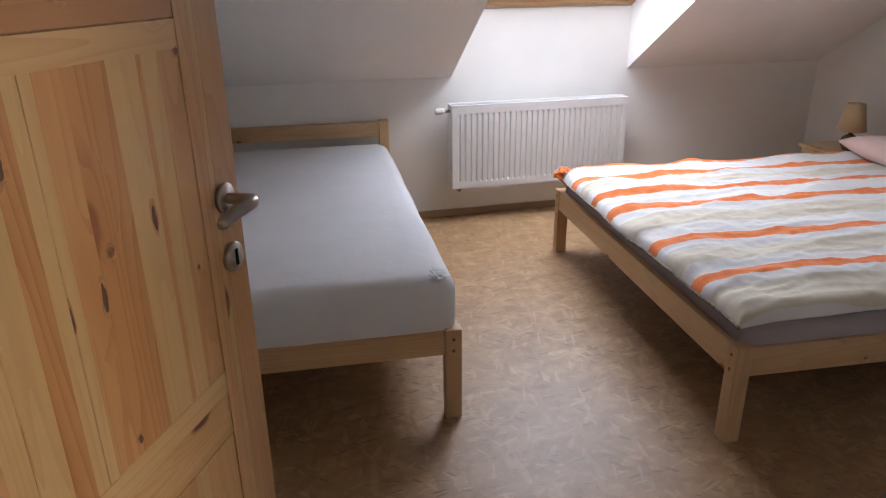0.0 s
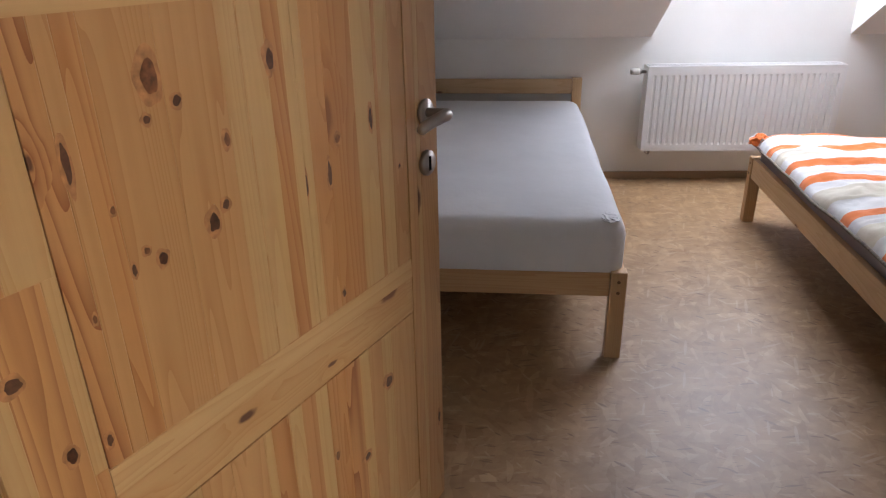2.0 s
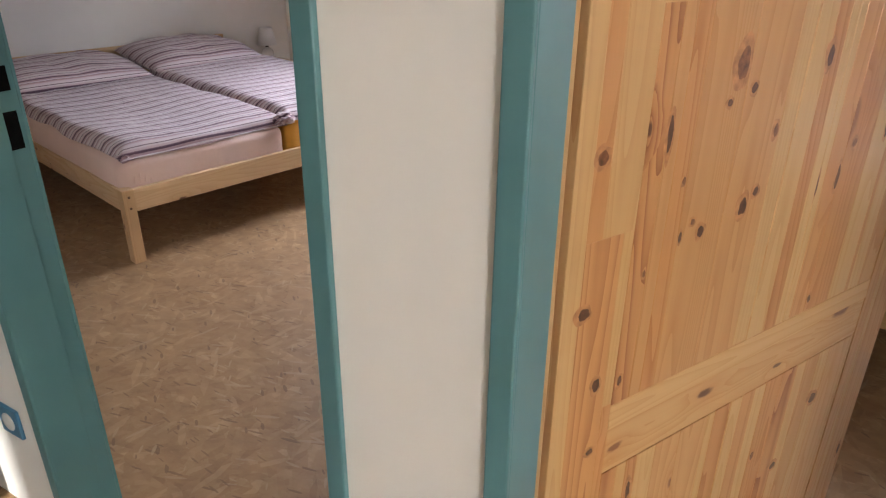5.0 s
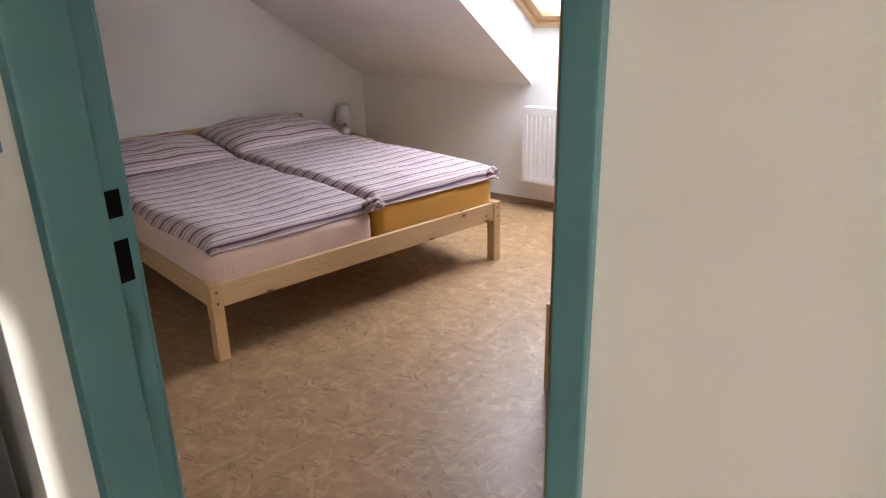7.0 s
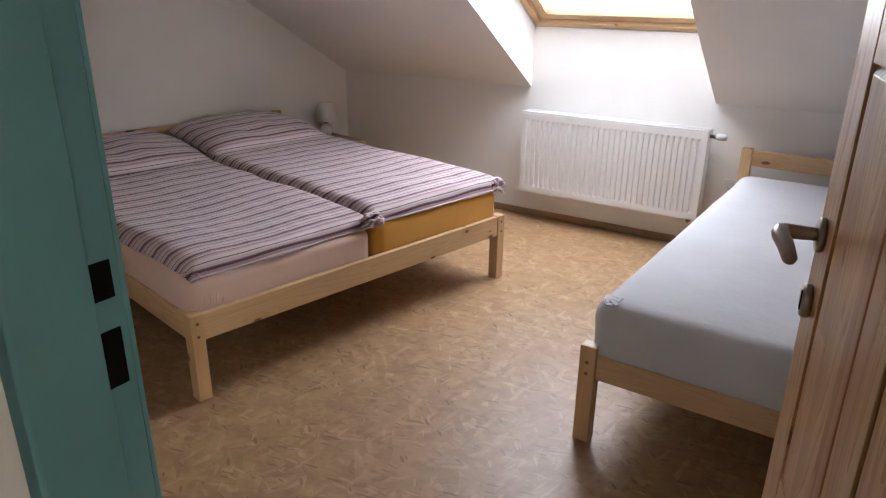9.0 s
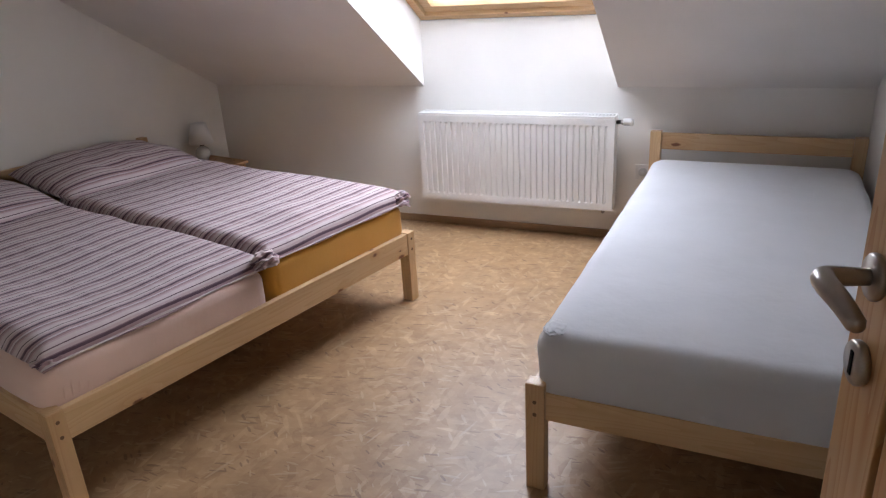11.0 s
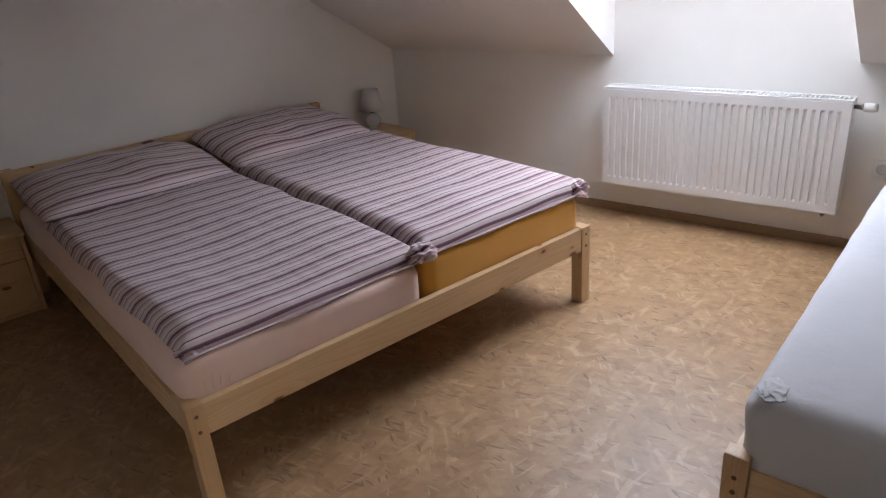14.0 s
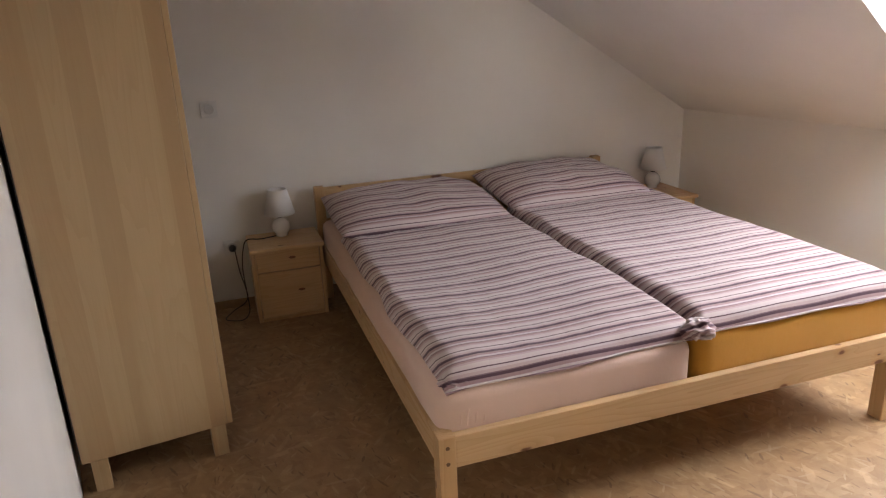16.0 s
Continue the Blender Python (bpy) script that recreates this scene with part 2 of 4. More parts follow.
def striped(name, stops, period, axis, warp=0.012, crease=0.45, fall=0.0):
    """Printed cotton with stripes across axis of the object."""
    m, nt, b = material(name)
    v = place(nt)
    sep = nt.nodes.new("ShaderNodeSeparateXYZ")
    nt.links.new(v, sep.inputs[0])
    w = calc(nt, "MULTIPLY_ADD", sep.outputs[2], -fall, sep.outputs[axis])
    w = calc(nt, "MULTIPLY_ADD", noise_tex(nt, v, 2.6, 1), warp * 2, w)
    w = calc(nt, "MULTIPLY_ADD", noise_tex(nt, v, 1.2, 1), warp * 5, w)
    f = calc(nt, "FRACT", calc(nt, "DIVIDE", w, period))
    r = nt.nodes.new("ShaderNodeValToRGB")
    r.color_ramp.interpolation = "CONSTANT"
    while len(r.color_ramp.elements) < len(stops):
        r.color_ramp.elements.new(0.5)
    for e, (p, c) in zip(r.color_ramp.elements, stops):
        e.position, e.color = p, (*c, 1)
    nt.links.new(f, r.inputs[0])
    shade = ramp(nt, noise_tex(nt, v, 6, 3), [(0.3, (0.93, 0.92, 0.92)), (0.7, (1, 1, 1))])
    nt.links.new(mix(nt, 1.0, r.outputs[0], shade, "MULTIPLY"), b.inputs["Base Color"])
    b.inputs["Roughness"].default_value = 0.9
    b.inputs["Sheen Weight"].default_value = 0.2
    bump(nt, b, calc(nt, "MULTIPLY_ADD", noise_tex(nt, v, 600, 1), 0.02, noise_tex(nt, v, 9, 3, 0.55)), crease, 0.008)
    return m


WALL = plaster("wall_plaster", (0.87, 0.845, 0.80), 0.04)
CEILING = plaster("ceiling_plaster", (0.87, 0.84, 0.80), 0.04)
TEAL = plain("teal_enamel", (0.097, 0.222, 0.243), 0.38, 0, 0.06, 6, 0.03)
FLOOR = flake_board("flake_board")
PINE_X, PINE_Y, PINE_Z = [pine("pine_along_" + a, i, (0.68, 0.475, 0.265), (0.50, 0.285, 0.125), knots=0.26, strength=0.55) for i, a in enumerate("xyz")]
DOOR_Z = pine("door_pine_upright", 2, (0.66, 0.44, 0.215), (0.42, 0.19, 0.065), strip=0.05, strip_axis=0, knots=0.10, rough=0.36, strength=0.9, spread=0.85, joint=0.35)
STILE_Z = pine("door_pine_stile", 2, (0.62, 0.405, 0.195), (0.44, 0.21, 0.075), strip=0.062, strip_axis=0, knots=0.12, rough=0.36, strength=0.85, spread=0.5, joint=0.5)
DOOR_X = pine("door_pine_level", 0, (0.62, 0.41, 0.20), (0.46, 0.24, 0.088), knots=0.22, rough=0.36)
WOOD_PALE = pine("door_pine_sapwood", 2, (0.57, 0.375, 0.175), (0.43, 0.225, 0.08), knots=0.03, rough=0.34, strength=0.45, spread=0.25)
WOOD_MID = pine("door_pine_tan", 2, (0.55, 0.32, 0.142), (0.40, 0.19, 0.066), knots=0.05, rough=0.34, strength=0.6, spread=0.25)
WOOD_HEART = pine("door_pine_heartwood", 2, (0.54, 0.285, 0.115), (0.36, 0.145, 0.042), knots=0.06, rough=0.34, strength=0.75, spread=0.3)
WOOD_FIGURED = pine("door_pine_figured", 2, (0.55, 0.29, 0.115), (0.25, 0.08, 0.024), knots=0.14, rough=0.34, strength=1.0, spread=0.2)
WOOD_ORANGE = pine("door_pine_orange", 2, (0.55, 0.325, 0.145), (0.40, 0.19, 0.064), knots=0.04, rough=0.34, strength=0.5, spread=0.3)
RAIL_RED = pine("door_pine_red_level", 0, (0.50, 0.27, 0.12), (0.30, 0.12, 0.045), knots=0.1, rough=0.36)
EDGE_Z = pine("door_pine_edge", 2, (0.60, 0.42, 0.22), (0.45, 0.25, 0.11), knots=0.1, rough=0.4)
BEECH = pine("beech_laminate", 2, (0.60, 0.44, 0.25), (0.47, 0.31, 0.155), strip=0.075, strip_axis=1, knots=0.0, rough=0.45, strength=0.35, spread=0.8, joint=0.0)
SKIRT = pine("skirting_laminate", 0, (0.42, 0.29, 0.17), (0.31, 0.20, 0.11), knots=0.0, rough=0.5)
SKIRT_Y = pine("skirting_laminate_across", 1, (0.42, 0.29, 0.17), (0.31, 0.20, 0.11), knots=0.0, rough=0.5)
KNOT_RED = plain("knot_halo", (0.39, 0.185, 0.075), 0.36, 0, 0.35, 70, 0.1)
KNOT_BROWN = plain("knot_heart", (0.17, 0.065, 0.025), 0.36, 0, 0.5, 90, 0.1)
KNOT_DARK = plain("knot_dark", (0.085, 0.032, 0.016), 0.4, 0, 0.5, 90, 0.1)
WHITE = plain("white_enamel", (0.80, 0.79, 0.77), 0.3, 0, 0.02, 8, 0.0)
PLASTIC = plain("white_plastic", (0.78, 0.77, 0.74), 0.35, 0, 0.02, 8, 0.0)
GREY_PLASTIC = plain("grey_plastic", (0.55, 0.55, 0.53), 0.4, 0, 0.04, 8, 0.0)
STEEL = plain("brushed_nickel", (0.42, 0.39, 0.36), 0.3, 1.0, 0.06, 60, 0.05)
BLACK = plain("black_plastic", (0.02, 0.02, 0.02), 0.45, 0, 0.1, 20, 0.02)
STOVE_DARK = plain("dark_enamel", (0.035, 0.03, 0.028), 0.3, 0.2, 0.15, 9, 0.03)
# near-black, without gloss: the shade inside lock holes put into colour
HOLE_SHADE = plain("lock_hole_shade", (0.006, 0.006, 0.006), 0.9, 0, 0.1, 20, 0.0)
HOLE_SHADE.node_tree.nodes["Principled BSDF"].inputs["Specular IOR Level"].default_value = 0.05
BLUE = plain("blue_plastic", (0.075, 0.22, 0.37), 0.35, 0, 0.04, 8, 0.0)
SHEET_GREY = cloth("grey_sheet", (0.66, 0.66, 0.68))
SHEET_PALE = cloth("pale_grey_sheet", (0.78, 0.78, 0.80))
SHEET_LILAC = cloth("lilac_grey_sheet", (0.40, 0.345, 0.35))
SHEET_PINK = cloth("pink_sheet", (0.70, 0.50, 0.41))
SHEET_OCHRE = cloth("ochre_sheet", (0.62, 0.30, 0.035))
SHADE_WHITE = cloth("white_shade", (0.78, 0.78, 0.78), 700, 0.05)
SHADE_BEIGE = cloth("beige_shade", (0.62, 0.45, 0.24), 700, 0.05)
CERAMIC = plain("glazed_ceramic", (0.80, 0.78, 0.75), 0.12, 0, 0.02, 8, 0.0)
LACE = plain("speckled_seam", (0.20, 0.16, 0.13), 0.9, 0, 0.8, 90, 0.3)
PILLOW_DOT = cloth("rose_dotted_cotton", (0.62, 0.44, 0.38))
L, D, G, P, W = (0.55, 0.42, 0.42), (0.10, 0.05, 0.07), (0.22, 0.14, 0.17), (0.40, 0.265, 0.275), (0.62, 0.53, 0.525)
STRIPES = striped("plum_striped_cotton", [(0.0, W), (0.19, D), (0.235, W), (0.33, L), (0.44, G), (0.48, D), (0.58, P), (0.70, W), (0.80, G), (0.835, P), (0.92, L)], 0.094, 0, 0.0025, 0.7, 0.8)
OR, CR, WH = (0.80, 0.20, 0.035), (0.66, 0.60, 0.48), (0.73, 0.71, 0.69)
ORANGE = striped("orange_striped_cotton", [(0.0, WH), (0.03, OR), (0.066, WH), (0.137, OR), (0.174, WH), (0.21, CR), (0.26, WH), (0.300, OR), (0.332, WH), (0.411, OR), (0.448, WH), (0.50, CR), (0.58, WH), (0.643, OR), (0.68, WH), (0.72, CR), (0.79, WH), (0.833, OR), (0.869, WH), (0.90, CR)], 1.68, 1, 0.006, 0.8)


# ---- mesh helpers ----
def box(bm, x0, x1, y0, y1, z0, z1, bevel=0.0, seg=2):
    """Adds a box, its edges rounded by bevel."""
    vs = [bm.verts.new((x, y, z)) for x in (x0, x1) for y in (y0, y1) for z in (z0, z1)]
    fs = [bm.faces.new([vs[i] for i in q]) for q in ((0, 1, 3, 2), (4, 6, 7, 5), (0, 4, 5, 1), (2, 3, 7, 6), (0, 2, 6, 4), (1, 5, 7, 3))]
    if bevel:
        edges = list({e for f in fs for e in f.edges})
        bmesh.ops.bevel(bm, geom=edges, offset=bevel, segments=seg, profile=0.6, affect="EDGES")
    return bm


def boxed(x0, x1, y0, y1, z0, z1, bevel=0.003, seg=2):
    return box(bmesh.new(), x0, x1, y0, y1, z0, z1, bevel, seg)


def prism(points, lo, hi, axis=2):
    """A solid over an outline; axis: the coordinate that lo and hi set."""
    bm = bmesh.new()

    def at(p, h):
        q = list(p)
        q.insert(axis, h)
        return bm.verts.new(q)
    a, b = [at(p, lo) for p in points], [at(p, hi) for p in points]
    bm.faces.new(a), bm.faces.new(b)
    for i in range(len(points)):
        j = (i + 1) % len(points)
        bm.faces.new((a[i], a[j], b[j], b[i]))
    bmesh.ops.recalc_face_normals(bm, faces=bm.faces)
    return bm


def lathe(profile, seg=32, axis="z", at=(0, 0, 0)):
    bm = bmesh.new()
    rings = []
    for r, h in profile:
        ring = []
        for i in range(seg):
            a = 2 * math.pi * i / seg
            c, s = r * math.cos(a), r * math.sin(a)
            p = {"z": (c, s, h), "y": (c, h, s), "x": (h, c, s)}[axis]
            ring.append(bm.verts.new(Vector(p) + Vector(at)))
        rings.append(ring)
    for a, b in zip(rings, rings[1:]):
        for i in range(seg):
            bm.faces.new((a[i], a[(i + 1) % seg], b[(i + 1) % seg], b[i]))
    bm.faces.new(rings[0]), bm.faces.new(rings[-1])
    bmesh.ops.recalc_face_normals(bm, faces=bm.faces)
    return bm


def tube(points, radius, seg=10):
    """A round bar or cable along a smooth line."""
    bm = bmesh.new()
    pts = [Vector(p) for p in points]
    rings = []
    for i, p in enumerate(pts):
        d = (pts[min(i + 1, len(pts) - 1)] - pts[max(i - 1, 0)]).normalized()
        u = d.orthogonal().normalized() if not rings else (u - d * u.dot(d)).normalized()
        w = d.cross(u)
        r = radius[i] if isinstance(radius, (list, tuple)) else radius
        rings.append([bm.verts.new(p + r * (math.cos(2 * math.pi * k / seg) * u + math.sin(2 * math.pi * k / seg) * w)) for k in range(seg)])
    for a, b in zip(rings, rings[1:]):
        for i in range(seg):
            bm.faces.new((a[i], a[(i + 1) % seg], b[(i + 1) % seg], b[i]))
    bm.faces.new(rings[0]), bm.faces.new(rings[-1])
    bmesh.ops.recalc_face_normals(bm, faces=bm.faces)
    return bm


def curve_points(knots, n=8):
    """A smooth line through a few points."""
    k = [Vector(p) for p in knots]
    k = [2 * k[0] - k[1]] + k + [2 * k[-1] - k[-2]]
    out = []
    for a, b, c, d in zip(k, k[1:], k[2:], k[3:]):
        for i in range(n):
            t = i / n
            out.append(0.5 * (2 * b + (c - a) * t + (2 * a - 5 * b + 4 * c - d) * t * t + (3 * b - a - 3 * c + d) * t ** 3))
    return out + [k[-2]]


def part(name, bm, mat, parent=None, label="", smooth=False):
    me = bpy.data.meshes.new(name)
    bm.to_mesh(me)
    bm.free()
    me.materials.append(mat)
    if smooth:
        for f in me.polygons:
            f.use_smooth = True
    ob = new(name, me)
    if parent is not None:
        ob.parent = parent
    return tagged(ob, label)


def thing(name, m, label, category, group=""):
    ob = new(name)
    ob.empty_display_size = 0.1
    ob.matrix_world = m
    return tagged(ob, label, category, group)


def structure(name, bm, mat, label="", smooth=False):
    ob = part(name, bm, mat, None, label, smooth)
    return tagged(ob, kind="structure")


# ---- the shell ----
structure("floor", boxed(-5.6, 3.6, BACK_Y - 0.2, 4.3, -0.12, 0.0, 0), FLOOR, "lacquered tan strand board floor")
structure("wall_gable_far", prism([(gable_x(4.3), 4.3), (gable_x(-0.1), -0.1), (gable_x(-0.1) - 0.3, -0.1), (gable_x(4.3) - 0.3, 4.3)], 0, 2.6), WALL, "off-white plastered wall behind the striped bed")
structure("wall_gable_near", boxed(GABLE1_X, GABLE1_X + 0.3, 0.0, 4.3, 0, 2.6, 0), WALL, "off-white plastered wall")
structure("wall_between_rooms", prism([(part_x(0.125, 2), 0.125), (part_x(0.125, 1), 0.125), (part_x(3.9, 1), 3.9), (part_x(3.9, 2), 3.9)], 0, 2.6), WALL, "thin off-white wall between the bedrooms")
# corridor wall with its two door openings
D2L, D2R, D1L, D1R, DOOR_H, REB = -1.777, -0.946, -0.655, 0.310, 1.975, 0.125
structure("wall_corridor_left", prism([(-5.7, 0), (D2L - 0.0295, 0), (D2L - 0.0295, REB), (-3.95, 0.200), (-5.7, 0.262)], 0, 2.6), WALL, "white plastered corridor wall")
structure("wall_corridor_pier", boxed(D2R + 0.0295, D1L - 0.0295, 0, REB, 0, 2.6, 0), WALL, "narrow white wall between the two doors")
structure("wall_corridor_right", boxed(D1R + 0.0295, 3.6, 0, REB, 0, 2.6, 0), WALL, "white plastered corridor wall")
structure("wall_above_door_far", boxed(D2L - 0.0295, D2R + 0.0295, 0, REB, DOOR_H + 0.014, 2.6, 0), WALL)
structure("wall_above_door_near", boxed(D1L - 0.0295, D1R + 0.0295, 0, REB, DOOR_H + 0.014, 2.6, 0), WALL)
structure("wall_corridor_end_left", boxed(-5.85, -5.7, BACK_Y - 0.2, 0.34, 0, 2.6, 0), WALL)
structure("wall_corridor_end_right", boxed(3.6, 3.75, BACK_Y - 0.2, 0.125, 0, 2.6, 0), WALL)
# unseen back of the corridor; both window openings behind the camera are added
# the narrow one only aims a sun patch at the wall by the stove
ASSUMED_CW, SUN_SLOT = (1.9, 3.3, 0.95, 2.05), (-0.80, -0.41, 1.45, 2.465)
back = boxed(-5.7, SUN_SLOT[0], BACK_Y - 0.2, BACK_Y, 0, 2.6, 0)
for a in ((SUN_SLOT[1], ASSUMED_CW[0], 0, 2.6), (ASSUMED_CW[1], 3.6, 0, 2.6), (ASSUMED_CW[0], ASSUMED_CW[1], 0, ASSUMED_CW[2]), (ASSUMED_CW[0], ASSUMED_CW[1], ASSUMED_CW[3], 2.6), (SUN_SLOT[0], SUN_SLOT[1], 0, SUN_SLOT[2]), (SUN_SLOT[0], SUN_SLOT[1], SUN_SLOT[3], 2.6)):
    box(back, a[0], a[1], BACK_Y - 0.2, BACK_Y, a[2], a[3])
structure("wall_corridor_back", back, WALL, "white plastered wall with a window")
structure("ceiling_flat", boxed(-5.85, 3.75, BACK_Y - 0.2, 1.36, FLAT_Z, FLAT_Z + 0.12, 0), CEILING, "flat white ceiling")


def roof_side(room, x0, x1, dl, dr, m):
    """Low wall, sloping ceiling and window recess of one room, along its own low wall."""
    sn, cs, tn, thick = math.sin(SLOPE), math.cos(SLOPE), math.tan(SLOPE), 0.44
    wz, k = KNEE_Z + 0.36, KNEE_Z
    low = prism([(x0, 0), (x1, 0), (x1, k), (dr, k), (dr, wz), (dl, wz), (dl, k), (x0, k)], 0, 0.3, 1)
    structure("wall_low_" + room, low, WALL, "off-white low wall under the roof").matrix_world = m
    yf = -(FLAT_Z - k) / tn
    side = [(0, k), (yf, FLAT_Z), (yf + thick * sn, FLAT_Z + thick * cs), (0.3, k + thick * cs - (0.3 - thick * sn) * tn), (0.3, k)]
    s = 1.46
    upper = [(-s * cs, k + s * sn), (yf, FLAT_Z), (yf + thick * sn, FLAT_Z + thick * cs), (-s * cs + thick * sn, k + s * sn + thick * cs)]
    bm = prism(side, x0, dl, 0)
    for outline, a, b in ((side, dr, x1), (upper, dl, dr)):
        extra = prism(outline, a, b, 0)
        me = bpy.data.meshes.new("join")
        extra.to_mesh(me)
        extra.free()
        bm.from_mesh(me)
        bpy.data.meshes.remove(me)
    structure("ceiling_slope_" + room, bm, CEILING, "sloping off-white attic ceiling").matrix_world = m
    # roof window, its plane parallel to the slope
    mid, w, h = (dl + dr) / 2, dr - dl - 0.004, 1.2
    basis = Matrix(((1, 0, 0, mid), (0, -cs, -sn, 0.004), (0, sn, -cs, wz + 0.002), (0, 0, 0, 1)))
    win = tagged(new("window_" + room), "pine roof window over the radiator", "window", kind="structure")
    win.matrix_world = m @ basis
    f, hw = 0.045, w / 2
    fr = bmesh.new()
    for a in ((-hw, hw, 0, f), (-hw, hw, h - f, h), (-hw, -hw + f, f, h - f), (hw - f, hw, f, h - f)):
        box(fr, a[0], a[1], a[2], a[3], -0.07, 0.0, 0.004)
    part("window_frame", fr, PINE_X, win, "golden pine frame")
    sash = bmesh.new()
    g, e = f + 0.004, 0.055
    for a in ((-hw + g, hw - g, g, g + e), (-hw + g, hw - g, h - g - e, h - g), (-hw + g, -hw + g + e, g + e, h - g - e), (hw - g - e, hw - g, g + e, h - g - e)):
        box(sash, a[0], a[1], a[2], a[3], -0.075, -0.02, 0.005)
    part("sash", sash, PINE_X, win)
    pane = part("pane", boxed(-hw + g + e - 0.006, hw - g - e + 0.006, g + e - 0.006, h - g - e + 0.006, -0.055, -0.049, 0), GLASS, win)
    pane.visible_shadow = False
    n = (m @ basis).to_3x3() @ Vector((0, 0, 1))
    c = (m @ basis) @ Vector((0, h / 2, -0.09))
    window_light("daylight_" + room, look(c, c + n), w * 0.94, h * 0.95, DAY[room], (0.84, 0.88, 1.0))
    # skirting along the low wall
    structure("baseboard_" + room, boxed(x0 + 0.02, x1 - 0.02, -0.014, -0.001, 0.0, 0.042, 0.003), SKIRT, "brown wood-look skirting strip").matrix_world = m


def glass():
    m, nt, b = material("window_glass")
    b.inputs["Base Color"].default_value = (1, 1, 1, 1)
    b.inputs["Transmission Weight"].default_value = 1.0
    b.inputs["Roughness"].default_value, b.inputs["IOR"].default_value = 0.0, 1.45
    return m


GLASS = glass()
M2, M1 = pose(-2.914, 3.728, 0, 0, 0, -0.84), pose(0.712, 3.672, 0, 0, 0, 2.26)
roof_side("far", -2.1, 2.27, -0.017, 1.091, M2)
roof_side("near", -1.355, 2.75, 0.035, 1.131, M1)
for name, c in (("window_corridor", ASSUMED_CW), ("window_corridor_narrow", SUN_SLOT)):
    cwin = tagged(new(name), "white framed corridor window", "window", kind="structure")
    cwin.matrix_world = pose((c[0] + c[1]) / 2, BACK_Y - 0.1, c[2])
    cf, chw, ch, q = bmesh.new(), (c[1] - c[0]) / 2, c[3] - c[2], 0.02
    for a in ((-chw, chw, 0, q), (-chw, chw, ch - q, ch), (-chw, -chw + q, q, ch - q), (chw - q, chw, q, ch - q)):
        box(cf, a[0], a[1], -0.035, 0.035, a[2], a[3], 0.004)
    part("window_frame", cf, WHITE, cwin)
    cp = part("pane", boxed(-chw + q - 0.004, chw - q + 0.004, -0.003, 0.003, q - 0.004, ch - q + 0.004, 0), GLASS, cwin)
    cp.visible_shadow = False
# lamp at the assumed window, added to brighten the corridor
window_light("daylight_corridor", look(((ASSUMED_CW[0] + ASSUMED_CW[1]) / 2, BACK_Y - 0.17, 1.5), ((ASSUMED_CW[0] + ASSUMED_CW[1]) / 2, 0, 1.5)), 1.2, 1.0, DAY["corridor"], (1.0, 0.95, 0.88))


# ---- doors ----
def door_frame(name, x0, x1, strike):
    """Painted steel frame round an opening; strike: the side (-1 or 1) with the lock holes."""
    ob = tagged(new(name), "teal painted steel door frame", "door frame", kind="structure")
    for s, x in ((1, x0), (-1, x1)):
        bm = bmesh.new()
        box(bm, *sorted((x, x - s * 0.029)), -0.006, 0.086, 0, DOOR_H, 0.002)
        part("jamb", bm, TEAL, ob)
        bm = bmesh.new()
        box(bm, *sorted((x - s * 0.0005, x - s * 0.033)), -0.012, -0.0005, 0, DOOR_H + 0.033, 0.0035, 3)
        part("flange", bm, TEAL, ob)
        bm = bmesh.new()
        box(bm, *sorted((x - s * 0.015, x - s * 0.029)), 0.0865, REB + 0.004, 0, DOOR_H, 0.0015)
        reb = part("rebate", bm, TEAL, ob)
        bm = bmesh.new()
        box(bm, *sorted((x - s * 0.0155, x - s * 0.05)), REB + 0.0045, REB + 0.012, 0, DOOR_H + 0.04, 0.002)
        part("inner_flange", bm, TEAL, ob)
        if s == -strike:
            for z0, z1 in ((1.062, 1.109), (0.948, 1.023)):
                part("strike_hole", boxed(*sorted((x - s * 0.0135, x - s * 0.02)), 0.092, 0.119, z0, z1, 0.001), HOLE_SHADE, reb, "near-black block for the shade in a lock hole")
    bm = bmesh.new()
    box(bm, x0, x1, -0.006, 0.086, DOOR_H, DOOR_H + 0.0135, 0.002)
    box(bm, x0 - 0.033, x1 + 0.033, -0.012, -0.0005, DOOR_H + 0.001, DOOR_H + 0.033, 0.003)
    part("head", bm, TEAL, ob)
    return ob


def raised_panel(x0, x1, z0, z1, face):
    """A fielded panel: sunk rim, sloping border, flat field; face: y of the visible side and which way it looks."""
    y, s = face
    bm = bmesh.new()
    loops = []
    for inset, depth in ((-0.004, 0.0085), (0.003, 0.008), (0.012, 0.0022), (0.014, 0.0018)):
        loops.append([bm.verts.new((a, y - s * depth, b)) for a, b in ((x0 + inset, z0 + inset), (x1 - inset, z0 + inset), (x1 - inset, z1 - inset), (x0 + inset, z1 - inset))])
    rear = [bm.verts.new((v.co.x, y - s * 0.027, v.co.z)) for v in loops[0]]
    loops.insert(0, rear)
    for a, b in zip(loops, loops[1:]):
        for i in range(4):
            bm.faces.new((a[i], a[(i + 1) % 4], b[(i + 1) % 4], b[i]))
    bm.faces.new(loops[-1]), bm.faces.new(rear)
    bmesh.ops.recalc_face_normals(bm, faces=bm.faces)
    return bm


